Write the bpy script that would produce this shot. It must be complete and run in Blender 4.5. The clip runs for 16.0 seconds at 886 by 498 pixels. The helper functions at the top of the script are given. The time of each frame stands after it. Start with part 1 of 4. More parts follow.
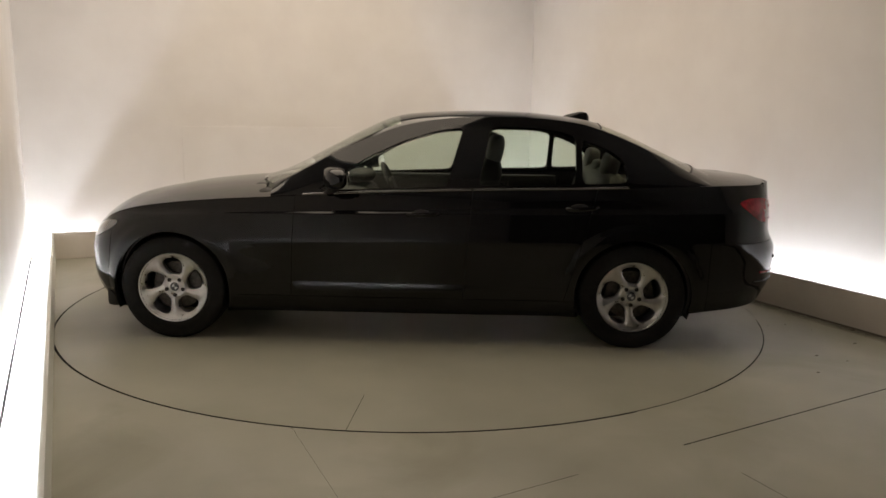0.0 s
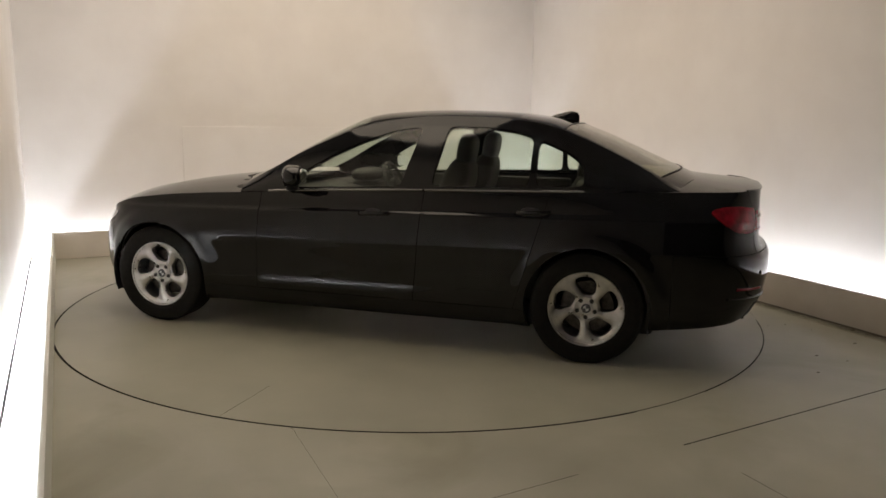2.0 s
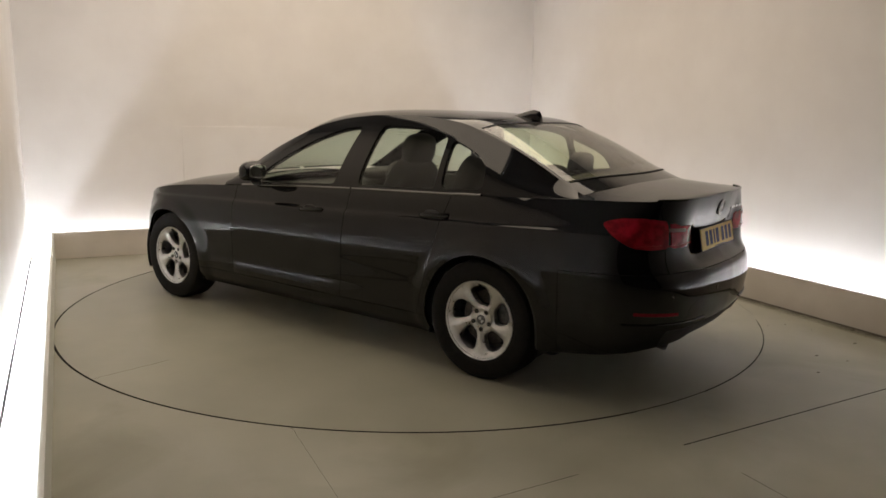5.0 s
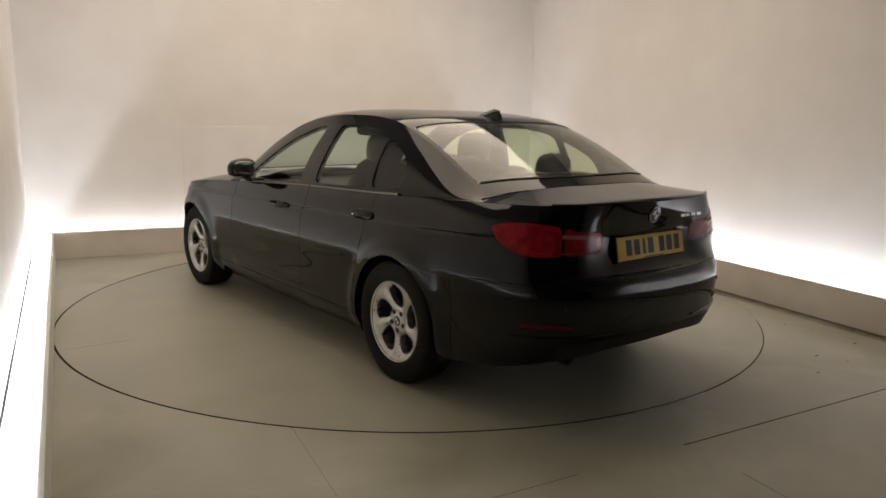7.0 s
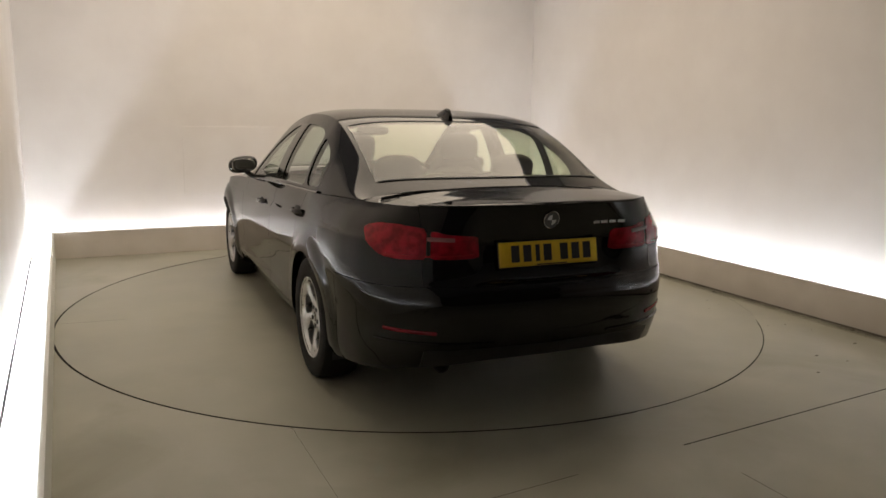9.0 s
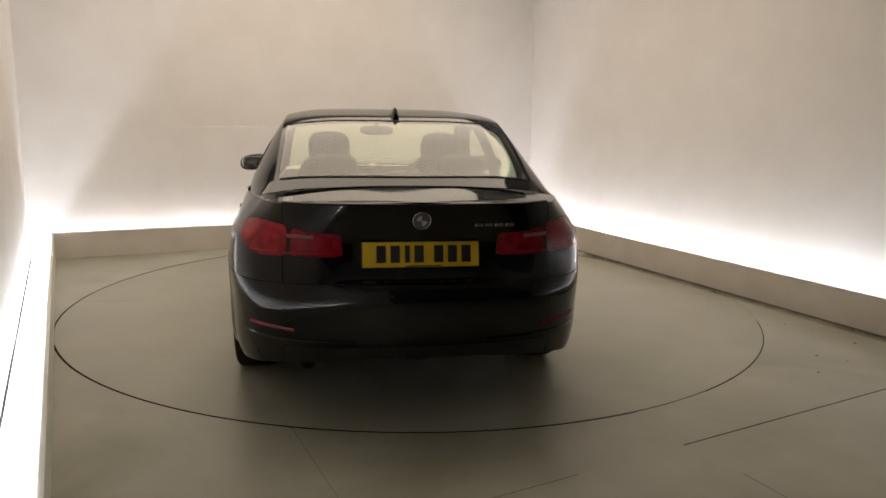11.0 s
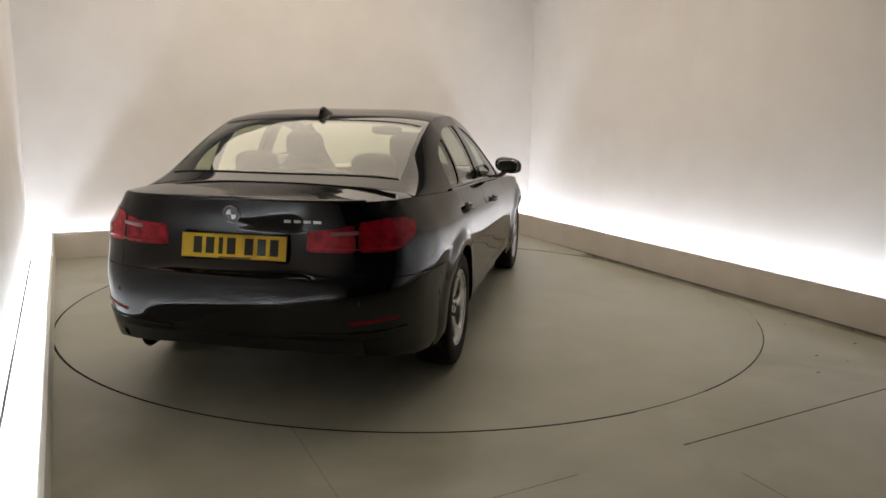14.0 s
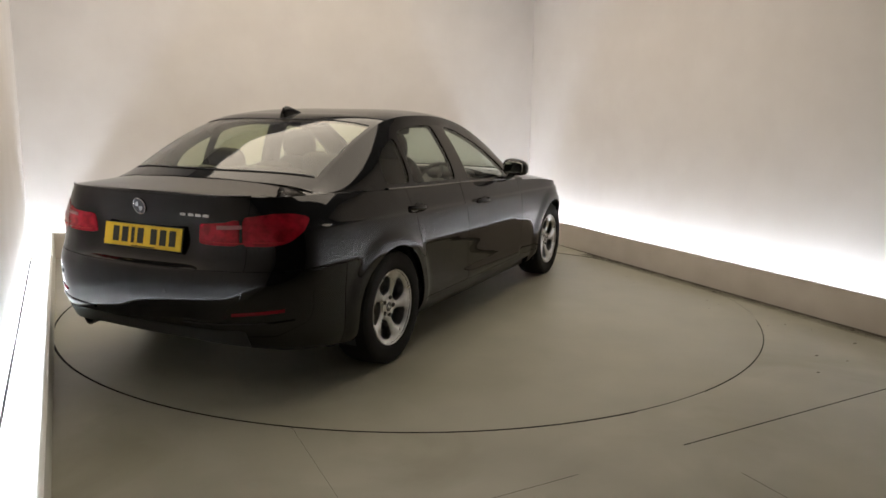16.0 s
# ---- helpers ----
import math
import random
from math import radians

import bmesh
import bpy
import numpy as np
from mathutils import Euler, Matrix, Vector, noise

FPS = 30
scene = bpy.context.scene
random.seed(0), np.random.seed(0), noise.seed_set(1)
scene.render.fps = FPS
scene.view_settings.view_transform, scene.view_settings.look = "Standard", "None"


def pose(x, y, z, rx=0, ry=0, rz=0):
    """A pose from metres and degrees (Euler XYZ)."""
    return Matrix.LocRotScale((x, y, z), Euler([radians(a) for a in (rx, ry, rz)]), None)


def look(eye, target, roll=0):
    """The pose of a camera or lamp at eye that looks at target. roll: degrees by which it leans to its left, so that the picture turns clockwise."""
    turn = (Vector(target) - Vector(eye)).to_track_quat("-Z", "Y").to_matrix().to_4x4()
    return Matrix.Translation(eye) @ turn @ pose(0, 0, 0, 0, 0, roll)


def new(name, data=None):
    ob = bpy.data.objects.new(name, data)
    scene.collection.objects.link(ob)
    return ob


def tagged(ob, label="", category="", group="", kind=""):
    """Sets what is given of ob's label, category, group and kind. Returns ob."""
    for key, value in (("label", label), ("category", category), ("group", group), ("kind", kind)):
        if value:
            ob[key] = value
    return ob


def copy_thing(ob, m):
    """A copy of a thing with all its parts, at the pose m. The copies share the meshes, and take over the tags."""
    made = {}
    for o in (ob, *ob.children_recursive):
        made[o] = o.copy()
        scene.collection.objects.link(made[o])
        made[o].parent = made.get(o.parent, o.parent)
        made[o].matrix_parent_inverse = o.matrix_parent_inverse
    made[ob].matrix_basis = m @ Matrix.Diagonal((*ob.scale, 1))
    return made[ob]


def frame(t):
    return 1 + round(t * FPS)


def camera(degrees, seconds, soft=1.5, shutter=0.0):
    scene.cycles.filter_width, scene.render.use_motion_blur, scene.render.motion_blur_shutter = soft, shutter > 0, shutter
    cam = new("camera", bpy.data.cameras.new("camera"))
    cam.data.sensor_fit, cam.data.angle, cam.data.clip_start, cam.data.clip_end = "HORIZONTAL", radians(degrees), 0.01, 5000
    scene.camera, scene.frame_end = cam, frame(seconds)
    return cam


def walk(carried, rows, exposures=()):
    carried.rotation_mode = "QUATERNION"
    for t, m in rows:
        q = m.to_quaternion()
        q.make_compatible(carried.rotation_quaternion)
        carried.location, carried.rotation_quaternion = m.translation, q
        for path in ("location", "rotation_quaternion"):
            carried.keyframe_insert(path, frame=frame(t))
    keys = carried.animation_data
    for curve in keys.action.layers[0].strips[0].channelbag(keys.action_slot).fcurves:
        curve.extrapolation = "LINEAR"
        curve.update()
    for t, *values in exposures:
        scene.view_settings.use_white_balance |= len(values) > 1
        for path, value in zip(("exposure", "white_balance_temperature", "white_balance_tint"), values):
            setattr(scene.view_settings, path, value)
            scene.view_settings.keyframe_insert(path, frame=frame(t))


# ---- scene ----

# Room axes: the back wall runs along x, the side walls along y; the turntable's centre is the origin.
LEFT_TILT = 0.0254          # the left wall leans in plan by this slope
CAM_POS = (-2.227, -5.130, 1.382)
cam = camera(61.49, 16.0, soft=1.6)
yaw, pitch, lean = radians(64.373), radians(-10.095), 0.906
eye = Vector(CAM_POS)
aim = eye + Vector((math.cos(yaw) * math.cos(pitch), math.sin(yaw) * math.cos(pitch), math.sin(pitch)))
CAM_POSE = look(eye, aim, lean)
# the picture turns slightly cooler once the tail lamps have swung round
walk(cam, [(0.0, CAM_POSE), (16.0, CAM_POSE)], [(0.0, 0.0, 6500, 10), (12.3, 0.0, 6500, 10), (13.8, 0.0, 6230, 9), (16.0, 0.0, 6230, 9)])

# ---- world and light ----
world = bpy.data.worlds.new("world")
scene.world = world
world.use_nodes = True
world.node_tree.nodes["Background"].inputs[0].default_value = (0.8, 0.85, 1.0, 1)
world.node_tree.nodes["Background"].inputs[1].default_value = 0.02


def area_lamp(name, m, sx, sy, power, colour):
    d = bpy.data.lights.new(name, "AREA")
    d.shape, d.size, d.size_y, d.energy, d.color = "RECTANGLE", sx, sy, power, colour
    ob = new(name, d)
    ob.matrix_world = m
    return ob


CEIL = 3.5
area_lamp("ceiling_softbox", pose(-0.14, 0.30, CEIL - 0.06), 3.8, 3.8, 106, (1.0, 0.838, 0.655))
LED_COLOUR, LED_POWER = (0.87, 0.91, 1.0), 54.0

# ---- materials ----


def mat(name, colour, rough=0.5, metal=0.0, coat=0.0, spec=0.5):
    m = bpy.data.materials.new(name)
    m.use_nodes = True
    b = m.node_tree.nodes["Principled BSDF"]
    b.inputs["Base Color"].default_value = (*colour, 1)
    b.inputs["Roughness"].default_value = rough
    b.inputs["Metallic"].default_value = metal
    b.inputs["Coat Weight"].default_value = coat
    b.inputs["Coat Roughness"].default_value = 0.03
    b.inputs["Coat IOR"].default_value = 1.5
    b.inputs["Specular IOR Level"].default_value = spec
    return m


def mottle(m, a, b, scale, detail=6, big=None, rough=None, bump=0.0, bump_scale=200):
    """Colour between a and b by noise at two scales, with optional roughness range and fine relief."""
    nt = m.node_tree
    n, l = nt.nodes, nt.links
    p = n["Principled BSDF"]
    tc = n.new("ShaderNodeTexCoord")
    t1 = n.new("ShaderNodeTexNoise")
    t1.inputs["Scale"].default_value, t1.inputs["Detail"].default_value = scale, detail
    l.new(tc.outputs["Object"], t1.inputs["Vector"])
    fac = t1.outputs["Fac"]
    if big:
        t2 = n.new("ShaderNodeTexNoise")
        t2.inputs["Scale"].default_value, t2.inputs["Detail"].default_value = big, 3
        l.new(tc.outputs["Object"], t2.inputs["Vector"])
        mx = n.new("ShaderNodeMath")
        mx.operation = "ADD"
        l.new(t1.outputs["Fac"], mx.inputs[0])
        l.new(t2.outputs["Fac"], mx.inputs[1])
        hv = n.new("ShaderNodeMath")
        hv.operation = "MULTIPLY"
        hv.inputs[1].default_value = 0.5
        l.new(mx.outputs[0], hv.inputs[0])
        fac = hv.outputs[0]
    r = n.new("ShaderNodeValToRGB")
    r.color_ramp.elements[0].position, r.color_ramp.elements[1].position = 0.36, 0.64
    r.color_ramp.elements[0].color, r.color_ramp.elements[1].color = (*a, 1), (*b, 1)
    l.new(fac, r.inputs[0])
    l.new(r.outputs[0], p.inputs["Base Color"])
    if rough:
        mr = n.new("ShaderNodeMapRange")
        mr.inputs["To Min"].default_value, mr.inputs["To Max"].default_value = rough
        l.new(fac, mr.inputs["Value"])
        l.new(mr.outputs[0], p.inputs["Roughness"])
    if bump:
        t3 = n.new("ShaderNodeTexNoise")
        t3.inputs["Scale"].default_value, t3.inputs["Detail"].default_value = bump_scale, 4
        l.new(tc.outputs["Object"], t3.inputs["Vector"])
        bp = n.new("ShaderNodeBump")
        bp.inputs["Strength"].default_value, bp.inputs["Distance"].default_value = bump, 0.002
        l.new(t3.outputs["Fac"], bp.inputs["Height"])
        l.new(bp.outputs[0], p.inputs["Normal"])
    return m


def glass_mat(name, tint, least, power):
    m = bpy.data.materials.new(name)
    m.use_nodes = True
    n, l = m.node_tree.nodes, m.node_tree.links
    n.remove(n["Principled BSDF"])
    tr, gl, lw, mx = (n.new("ShaderNodeBsdfTransparent"), n.new("ShaderNodeBsdfGlossy"), n.new("ShaderNodeLayerWeight"),
                      n.new("ShaderNodeMixShader"))
    pw, fr = n.new("ShaderNodeMath"), n.new("ShaderNodeMapRange")
    pw.operation, pw.inputs[1].default_value = "POWER", power
    fr.inputs["To Min"].default_value, fr.inputs["To Max"].default_value = least, 1.0
    lw.inputs[0].default_value = 0.5
    l.new(lw.outputs["Facing"], pw.inputs[0])
    l.new(pw.outputs[0], fr.inputs["Value"])
    tr.inputs[0].default_value = (*tint, 1)
    gl.inputs["Roughness"].default_value = 0.01
    l.new(fr.outputs[0], mx.inputs[0])
    l.new(tr.outputs[0], mx.inputs[1])
    l.new(gl.outputs[0], mx.inputs[2])
    l.new(mx.outputs[0], n["Material Output"].inputs[0])
    return m


def glow(name, colour, strength):
    m = mat(name, colour)
    b = m.node_tree.nodes["Principled BSDF"]
    b.inputs["Emission Color"].default_value = (*colour, 1)
    b.inputs["Emission Strength"].default_value = strength
    return m


M_WALL = mottle(mat("wall_paint", (0.78, 0.75, 0.72), 0.85), (0.74, 0.71, 0.68), (0.80, 0.775, 0.745), 3.0, 8, 0.5, None, 0.05, 90)
# near-black colour stands in for the missing light on the wall behind
M_DARKWALL = mottle(mat("unlit_wall_dark", (0.04, 0.038, 0.036), 0.8), (0.035, 0.033, 0.03), (0.05, 0.047, 0.044), 2.0, 6)
M_CEIL = mottle(mat("ceiling_paint", (0.22, 0.21, 0.2), 0.9), (0.20, 0.19, 0.18), (0.24, 0.23, 0.22), 2.0)
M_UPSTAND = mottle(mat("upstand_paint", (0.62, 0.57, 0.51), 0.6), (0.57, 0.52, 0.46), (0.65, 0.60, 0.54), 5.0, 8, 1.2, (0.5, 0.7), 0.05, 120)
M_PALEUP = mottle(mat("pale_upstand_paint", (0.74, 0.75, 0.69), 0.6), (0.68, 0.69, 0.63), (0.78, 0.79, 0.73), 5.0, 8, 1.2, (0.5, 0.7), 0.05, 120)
M_TROUGH = mottle(mat("white_trough", (0.8, 0.8, 0.79), 0.6), (0.74, 0.74, 0.73), (0.83, 0.83, 0.82), 4.0)
M_FLOOR = mottle(mat("floor_paint", (0.42, 0.385, 0.33), 0.45), (0.330, 0.322, 0.256), (0.420, 0.411, 0.330), 2.2, 9, 0.55, (0.34, 0.52), 0.08, 60)
M_DISC = mottle(mat("turntable_paint", (0.42, 0.385, 0.33), 0.45), (0.320, 0.313, 0.248), (0.388, 0.380, 0.302), 2.6, 9, 0.6, (0.33, 0.5), 0.08, 60)


def stained(m, colour, scale, lo, hi, most):
    """Lay irregular stains of a colour over what the material already shows."""
    n, l = m.node_tree.nodes, m.node_tree.links
    p = n["Principled BSDF"]
    under = p.inputs["Base Color"].links[0].from_socket
    tc, a, r, mx = n.new("ShaderNodeTexCoord"), n.new("ShaderNodeTexNoise"), n.new("ShaderNodeMapRange"), n.new("ShaderNodeMix")
    a.inputs["Scale"].default_value, a.inputs["Detail"].default_value, a.inputs["Distortion"].default_value = scale, 7, 0.8
    l.new(tc.outputs["Object"], a.inputs["Vector"])
    r.inputs["From Min"].default_value, r.inputs["From Max"].default_value, r.inputs["To Max"].default_value = lo, hi, most
    l.new(a.outputs["Fac"], r.inputs["Value"])
    mx.data_type = "RGBA"
    l.new(r.outputs[0], mx.inputs[0])
    l.new(under, mx.inputs[6])
    mx.inputs[7].default_value = (*colour, 1)
    l.new(mx.outputs[2], p.inputs["Base Color"])


stained(M_FLOOR, (0.235, 0.225, 0.150), 1.1, 0.52, 0.72, 0.55)
stained(M_FLOOR, (0.46, 0.45, 0.40), 0.8, 0.55, 0.75, 0.5)
stained(M_DISC, (0.275, 0.270, 0.195), 0.9, 0.50, 0.72, 0.55)
M_PIT = mottle(mat("dark_gap", (0.012, 0.011, 0.01), 0.9), (0.008, 0.007, 0.006), (0.016, 0.014, 0.012), 20.0)
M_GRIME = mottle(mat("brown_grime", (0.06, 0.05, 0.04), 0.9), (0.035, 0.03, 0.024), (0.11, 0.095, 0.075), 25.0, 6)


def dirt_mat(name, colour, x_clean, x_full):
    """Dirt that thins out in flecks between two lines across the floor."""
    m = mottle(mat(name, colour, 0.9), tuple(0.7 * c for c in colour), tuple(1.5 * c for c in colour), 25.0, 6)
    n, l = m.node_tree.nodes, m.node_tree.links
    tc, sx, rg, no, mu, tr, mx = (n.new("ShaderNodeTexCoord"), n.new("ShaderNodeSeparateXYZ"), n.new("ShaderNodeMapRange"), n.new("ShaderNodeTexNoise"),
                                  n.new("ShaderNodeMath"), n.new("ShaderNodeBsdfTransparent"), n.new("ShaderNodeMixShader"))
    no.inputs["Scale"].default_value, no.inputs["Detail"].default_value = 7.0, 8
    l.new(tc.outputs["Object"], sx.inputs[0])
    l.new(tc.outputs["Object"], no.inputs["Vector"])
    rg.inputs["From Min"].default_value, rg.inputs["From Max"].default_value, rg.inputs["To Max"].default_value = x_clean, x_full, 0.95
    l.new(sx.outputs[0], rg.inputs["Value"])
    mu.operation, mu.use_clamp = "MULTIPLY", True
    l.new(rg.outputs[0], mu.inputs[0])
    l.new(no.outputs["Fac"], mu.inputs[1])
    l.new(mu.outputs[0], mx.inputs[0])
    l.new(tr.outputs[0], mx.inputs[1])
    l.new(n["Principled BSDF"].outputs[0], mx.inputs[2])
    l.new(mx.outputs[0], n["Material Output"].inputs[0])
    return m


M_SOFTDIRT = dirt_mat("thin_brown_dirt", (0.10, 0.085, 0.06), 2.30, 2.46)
M_LED = glow("led_tube", LED_COLOUR, LED_POWER)
M_PAINT = mottle(mat("black_paint", (0.004, 0.004, 0.0045), 0.30, 0.0, 0.82, 0.0), (0.0032, 0.0032, 0.0036), (0.005, 0.005, 0.0055), 900.0, 2)
M_PLASTIC = mottle(mat("black_plastic", (0.012, 0.012, 0.012), 0.55), (0.010, 0.010, 0.010), (0.015, 0.015, 0.015), 300.0, 2, None, None, 0.1, 600)
M_GLOSSBLACK = mat("gloss_black_trim", (0.006, 0.006, 0.006), 0.12)
M_STRIP = mat("dark_satin_strip", (0.22, 0.22, 0.225), 0.22, 1.0)
M_RUBBER = mottle(mat("tyre_rubber", (0.008, 0.008, 0.008), 0.75, 0.0, 0.0, 0.2), (0.006, 0.006, 0.006), (0.011, 0.010, 0.009), 30.0, 5, None, (0.65, 0.85), 0.15, 300)
M_ALLOY = mottle(mat("silver_alloy", (0.55, 0.55, 0.55), 0.3, 0.9), (0.50, 0.50, 0.50), (0.60, 0.60, 0.60), 25.0, 4, None, (0.24, 0.34))
M_STEEL = mottle(mat("brake_steel", (0.08, 0.075, 0.07), 0.5, 0.8), (0.05, 0.047, 0.043), (0.11, 0.10, 0.09), 40.0)
M_CHROME = mat("chrome", (0.62, 0.62, 0.63), 0.2, 1.0)
M_GLASS = glass_mat("window_glass", (0.79, 0.86, 0.79), 0.05, 4.5)
M_REARGLASS = glass_mat("rear_window_glass", (0.81, 0.83, 0.62), 0.085, 3.9)
M_RED = mottle(mat("red_lamp_lens", (0.40, 0.006, 0.02), 0.14, 0.0, 0.0, 0.4), (0.19, 0.003, 0.010), (0.36, 0.007, 0.019), 22.0, 3)
M_CLEAR = mat("headlamp_lens", (0.22, 0.23, 0.25), 0.08, 0.3, 1.0)
M_YELLOW = mottle(mat("yellow_plate", (0.72, 0.47, 0.02), 0.35), (0.68, 0.43, 0.015), (0.75, 0.50, 0.03), 12.0)
M_INK = mat("plate_ink", (0.012, 0.012, 0.012), 0.5)
M_SEAT = mottle(mat("grey_leather", (0.022, 0.021, 0.02), 0.5), (0.018, 0.017, 0.016), (0.028, 0.026, 0.024), 40.0, 5, None, None, 0.15, 250)
M_TRIM = mottle(mat("interior_trim", (0.03, 0.029, 0.027), 0.65), (0.025, 0.024, 0.022), (0.037, 0.035, 0.033), 60.0)
M_HEADLINER = mottle(mat("headliner", (0.5, 0.48, 0.44), 0.9), (0.47, 0.45, 0.41), (0.53, 0.51, 0.47), 30.0)
M_MIRROR = mat("mirror_glass", (0.85, 0.85, 0.85), 0.02, 1.0)
M_ROUNDEL = mat("roundel_enamel", (0.10, 0.11, 0.13), 0.25, 0.2, 1.0)
M_WHITEBLUE = mat("roundel_quarters", (0.55, 0.58, 0.62), 0.3, 0.3, 1.0)

# ---- mesh helpers ----


def curve(pts):
    """A smooth line through (x, value) pairs in rising x."""
    xs = np.array([p[0] for p in pts], float)
    ys = np.array([p[1] for p in pts], float)
    h = np.diff(xs)
    d = np.diff(ys) / h
    m = np.zeros(len(xs))
    m[0], m[-1] = d[0], d[-1]
    for i in range(1, len(xs) - 1):
        if d[i - 1] * d[i] > 0:
            m[i] = (d[i - 1] * h[i] + d[i] * h[i - 1]) / (h[i - 1] + h[i])
            lim = 3 * min(abs(d[i - 1]), abs(d[i]))
            m[i] = max(-lim, min(lim, m[i]))

    def f(x):
        if x <= xs[0]:
            return float(ys[0])
        if x >= xs[-1]:
            return float(ys[-1])
        k = int(np.searchsorted(xs, x)) - 1
        t = (x - xs[k]) / h[k]
        return float(ys[k] * (1 + 2 * t) * (1 - t) ** 2 + h[k] * m[k] * t * (1 - t) ** 2 + ys[k + 1] * t * t * (3 - 2 * t) + h[k] * m[k + 1] * t * t * (t - 1))
    return f


def put(name, bm, material, smooth=True, sharp=None):
    """A new object from a bmesh; sharp: the angle, in degrees, above which edges stay hard."""
    me = bpy.data.meshes.new(name)
    bm.normal_update()
    if smooth:
        for f in bm.faces:
            f.smooth = True
        if sharp:
            for e in bm.edges:
                if len(e.link_faces) == 2 and e.calc_face_angle(0) > radians(sharp):
                    e.smooth = False
    bm.to_mesh(me)
    bm.free()
    me.materials.append(material)
    return new(name, me)


def part(name, bm, material, parent, label="", smooth=True, sharp=35):
    for f in bm.faces:
        f.material_index = 0
    ob = put(name, bm, material, smooth, sharp)
    ob.parent = parent
    if label:
        ob["label"] = label
    return ob


def box_bm(x0, x1, y0, y1, z0, z1, bevel=0.0, segments=2):
    bm = bmesh.new()
    bmesh.ops.create_cube(bm, size=1)
    for v in bm.verts:
        v.co = Vector((x0 + (v.co.x + 0.5) * (x1 - x0), y0 + (v.co.y + 0.5) * (y1 - y0), z0 + (v.co.z + 0.5) * (z1 - z0)))
    if bevel:
        bmesh.ops.bevel(bm, geom=bm.edges[:], offset=bevel, segments=segments, affect="EDGES", profile=0.5)
    return bm


def prism_bm(poly, z0, z1):
    """A flat polygon of (x, y) carried from z0 to z1."""
    bm = bmesh.new()
    lo = [bm.verts.new((x, y, z0)) for x, y in poly]
    hi = [bm.verts.new((x, y, z1)) for x, y in poly]
    bm.faces.new(lo[::-1])
    bm.faces.new(hi)
    for i in range(len(poly)):
        j = (i + 1) % len(poly)
        bm.faces.new((lo[i], lo[j], hi[j], hi[i]))
    bmesh.ops.recalc_face_normals(bm, faces=bm.faces[:])
    return bm


def lathe_bm(profile, n=64):
    """(radius, y) turned about the y axis."""
    bm = bmesh.new()
    rings = []
    for r, y in profile:
        rings.append([bm.verts.new((r * math.cos(a), y, r * math.sin(a))) for a in [2 * math.pi * k / n for k in range(n)]])
    for a, b in zip(rings, rings[1:]):
        for k in range(n):
            bm.faces.new((a[k], a[(k + 1) % n], b[(k + 1) % n], b[k]))
    bmesh.ops.recalc_face_normals(bm, faces=bm.faces[:])
    return bm


def shift(bm, m):
    bmesh.ops.transform(bm, matrix=m, verts=bm.verts[:])
    return bm


def thing(name, label, category, group=""):
    return tagged(new(name), label, category, group)


# ---- the place ----
R = 2.476
YB, XR = 2.645, 2.450        # faces of the low upstands at the back and the right
UP, BOARD = 0.249, 0.0185
YW, XW = YB + 0.20, XR + 0.32
YN = -7.2                    # the wall behind


def xl(y, back=0.0):
    return -2.4726 - LEFT_TILT * y - back


def structure(name, bm, material, label, category="", smooth=False):
    return tagged(put(name, bm, material, smooth), label, category or name.split("_")[0], kind="structure")


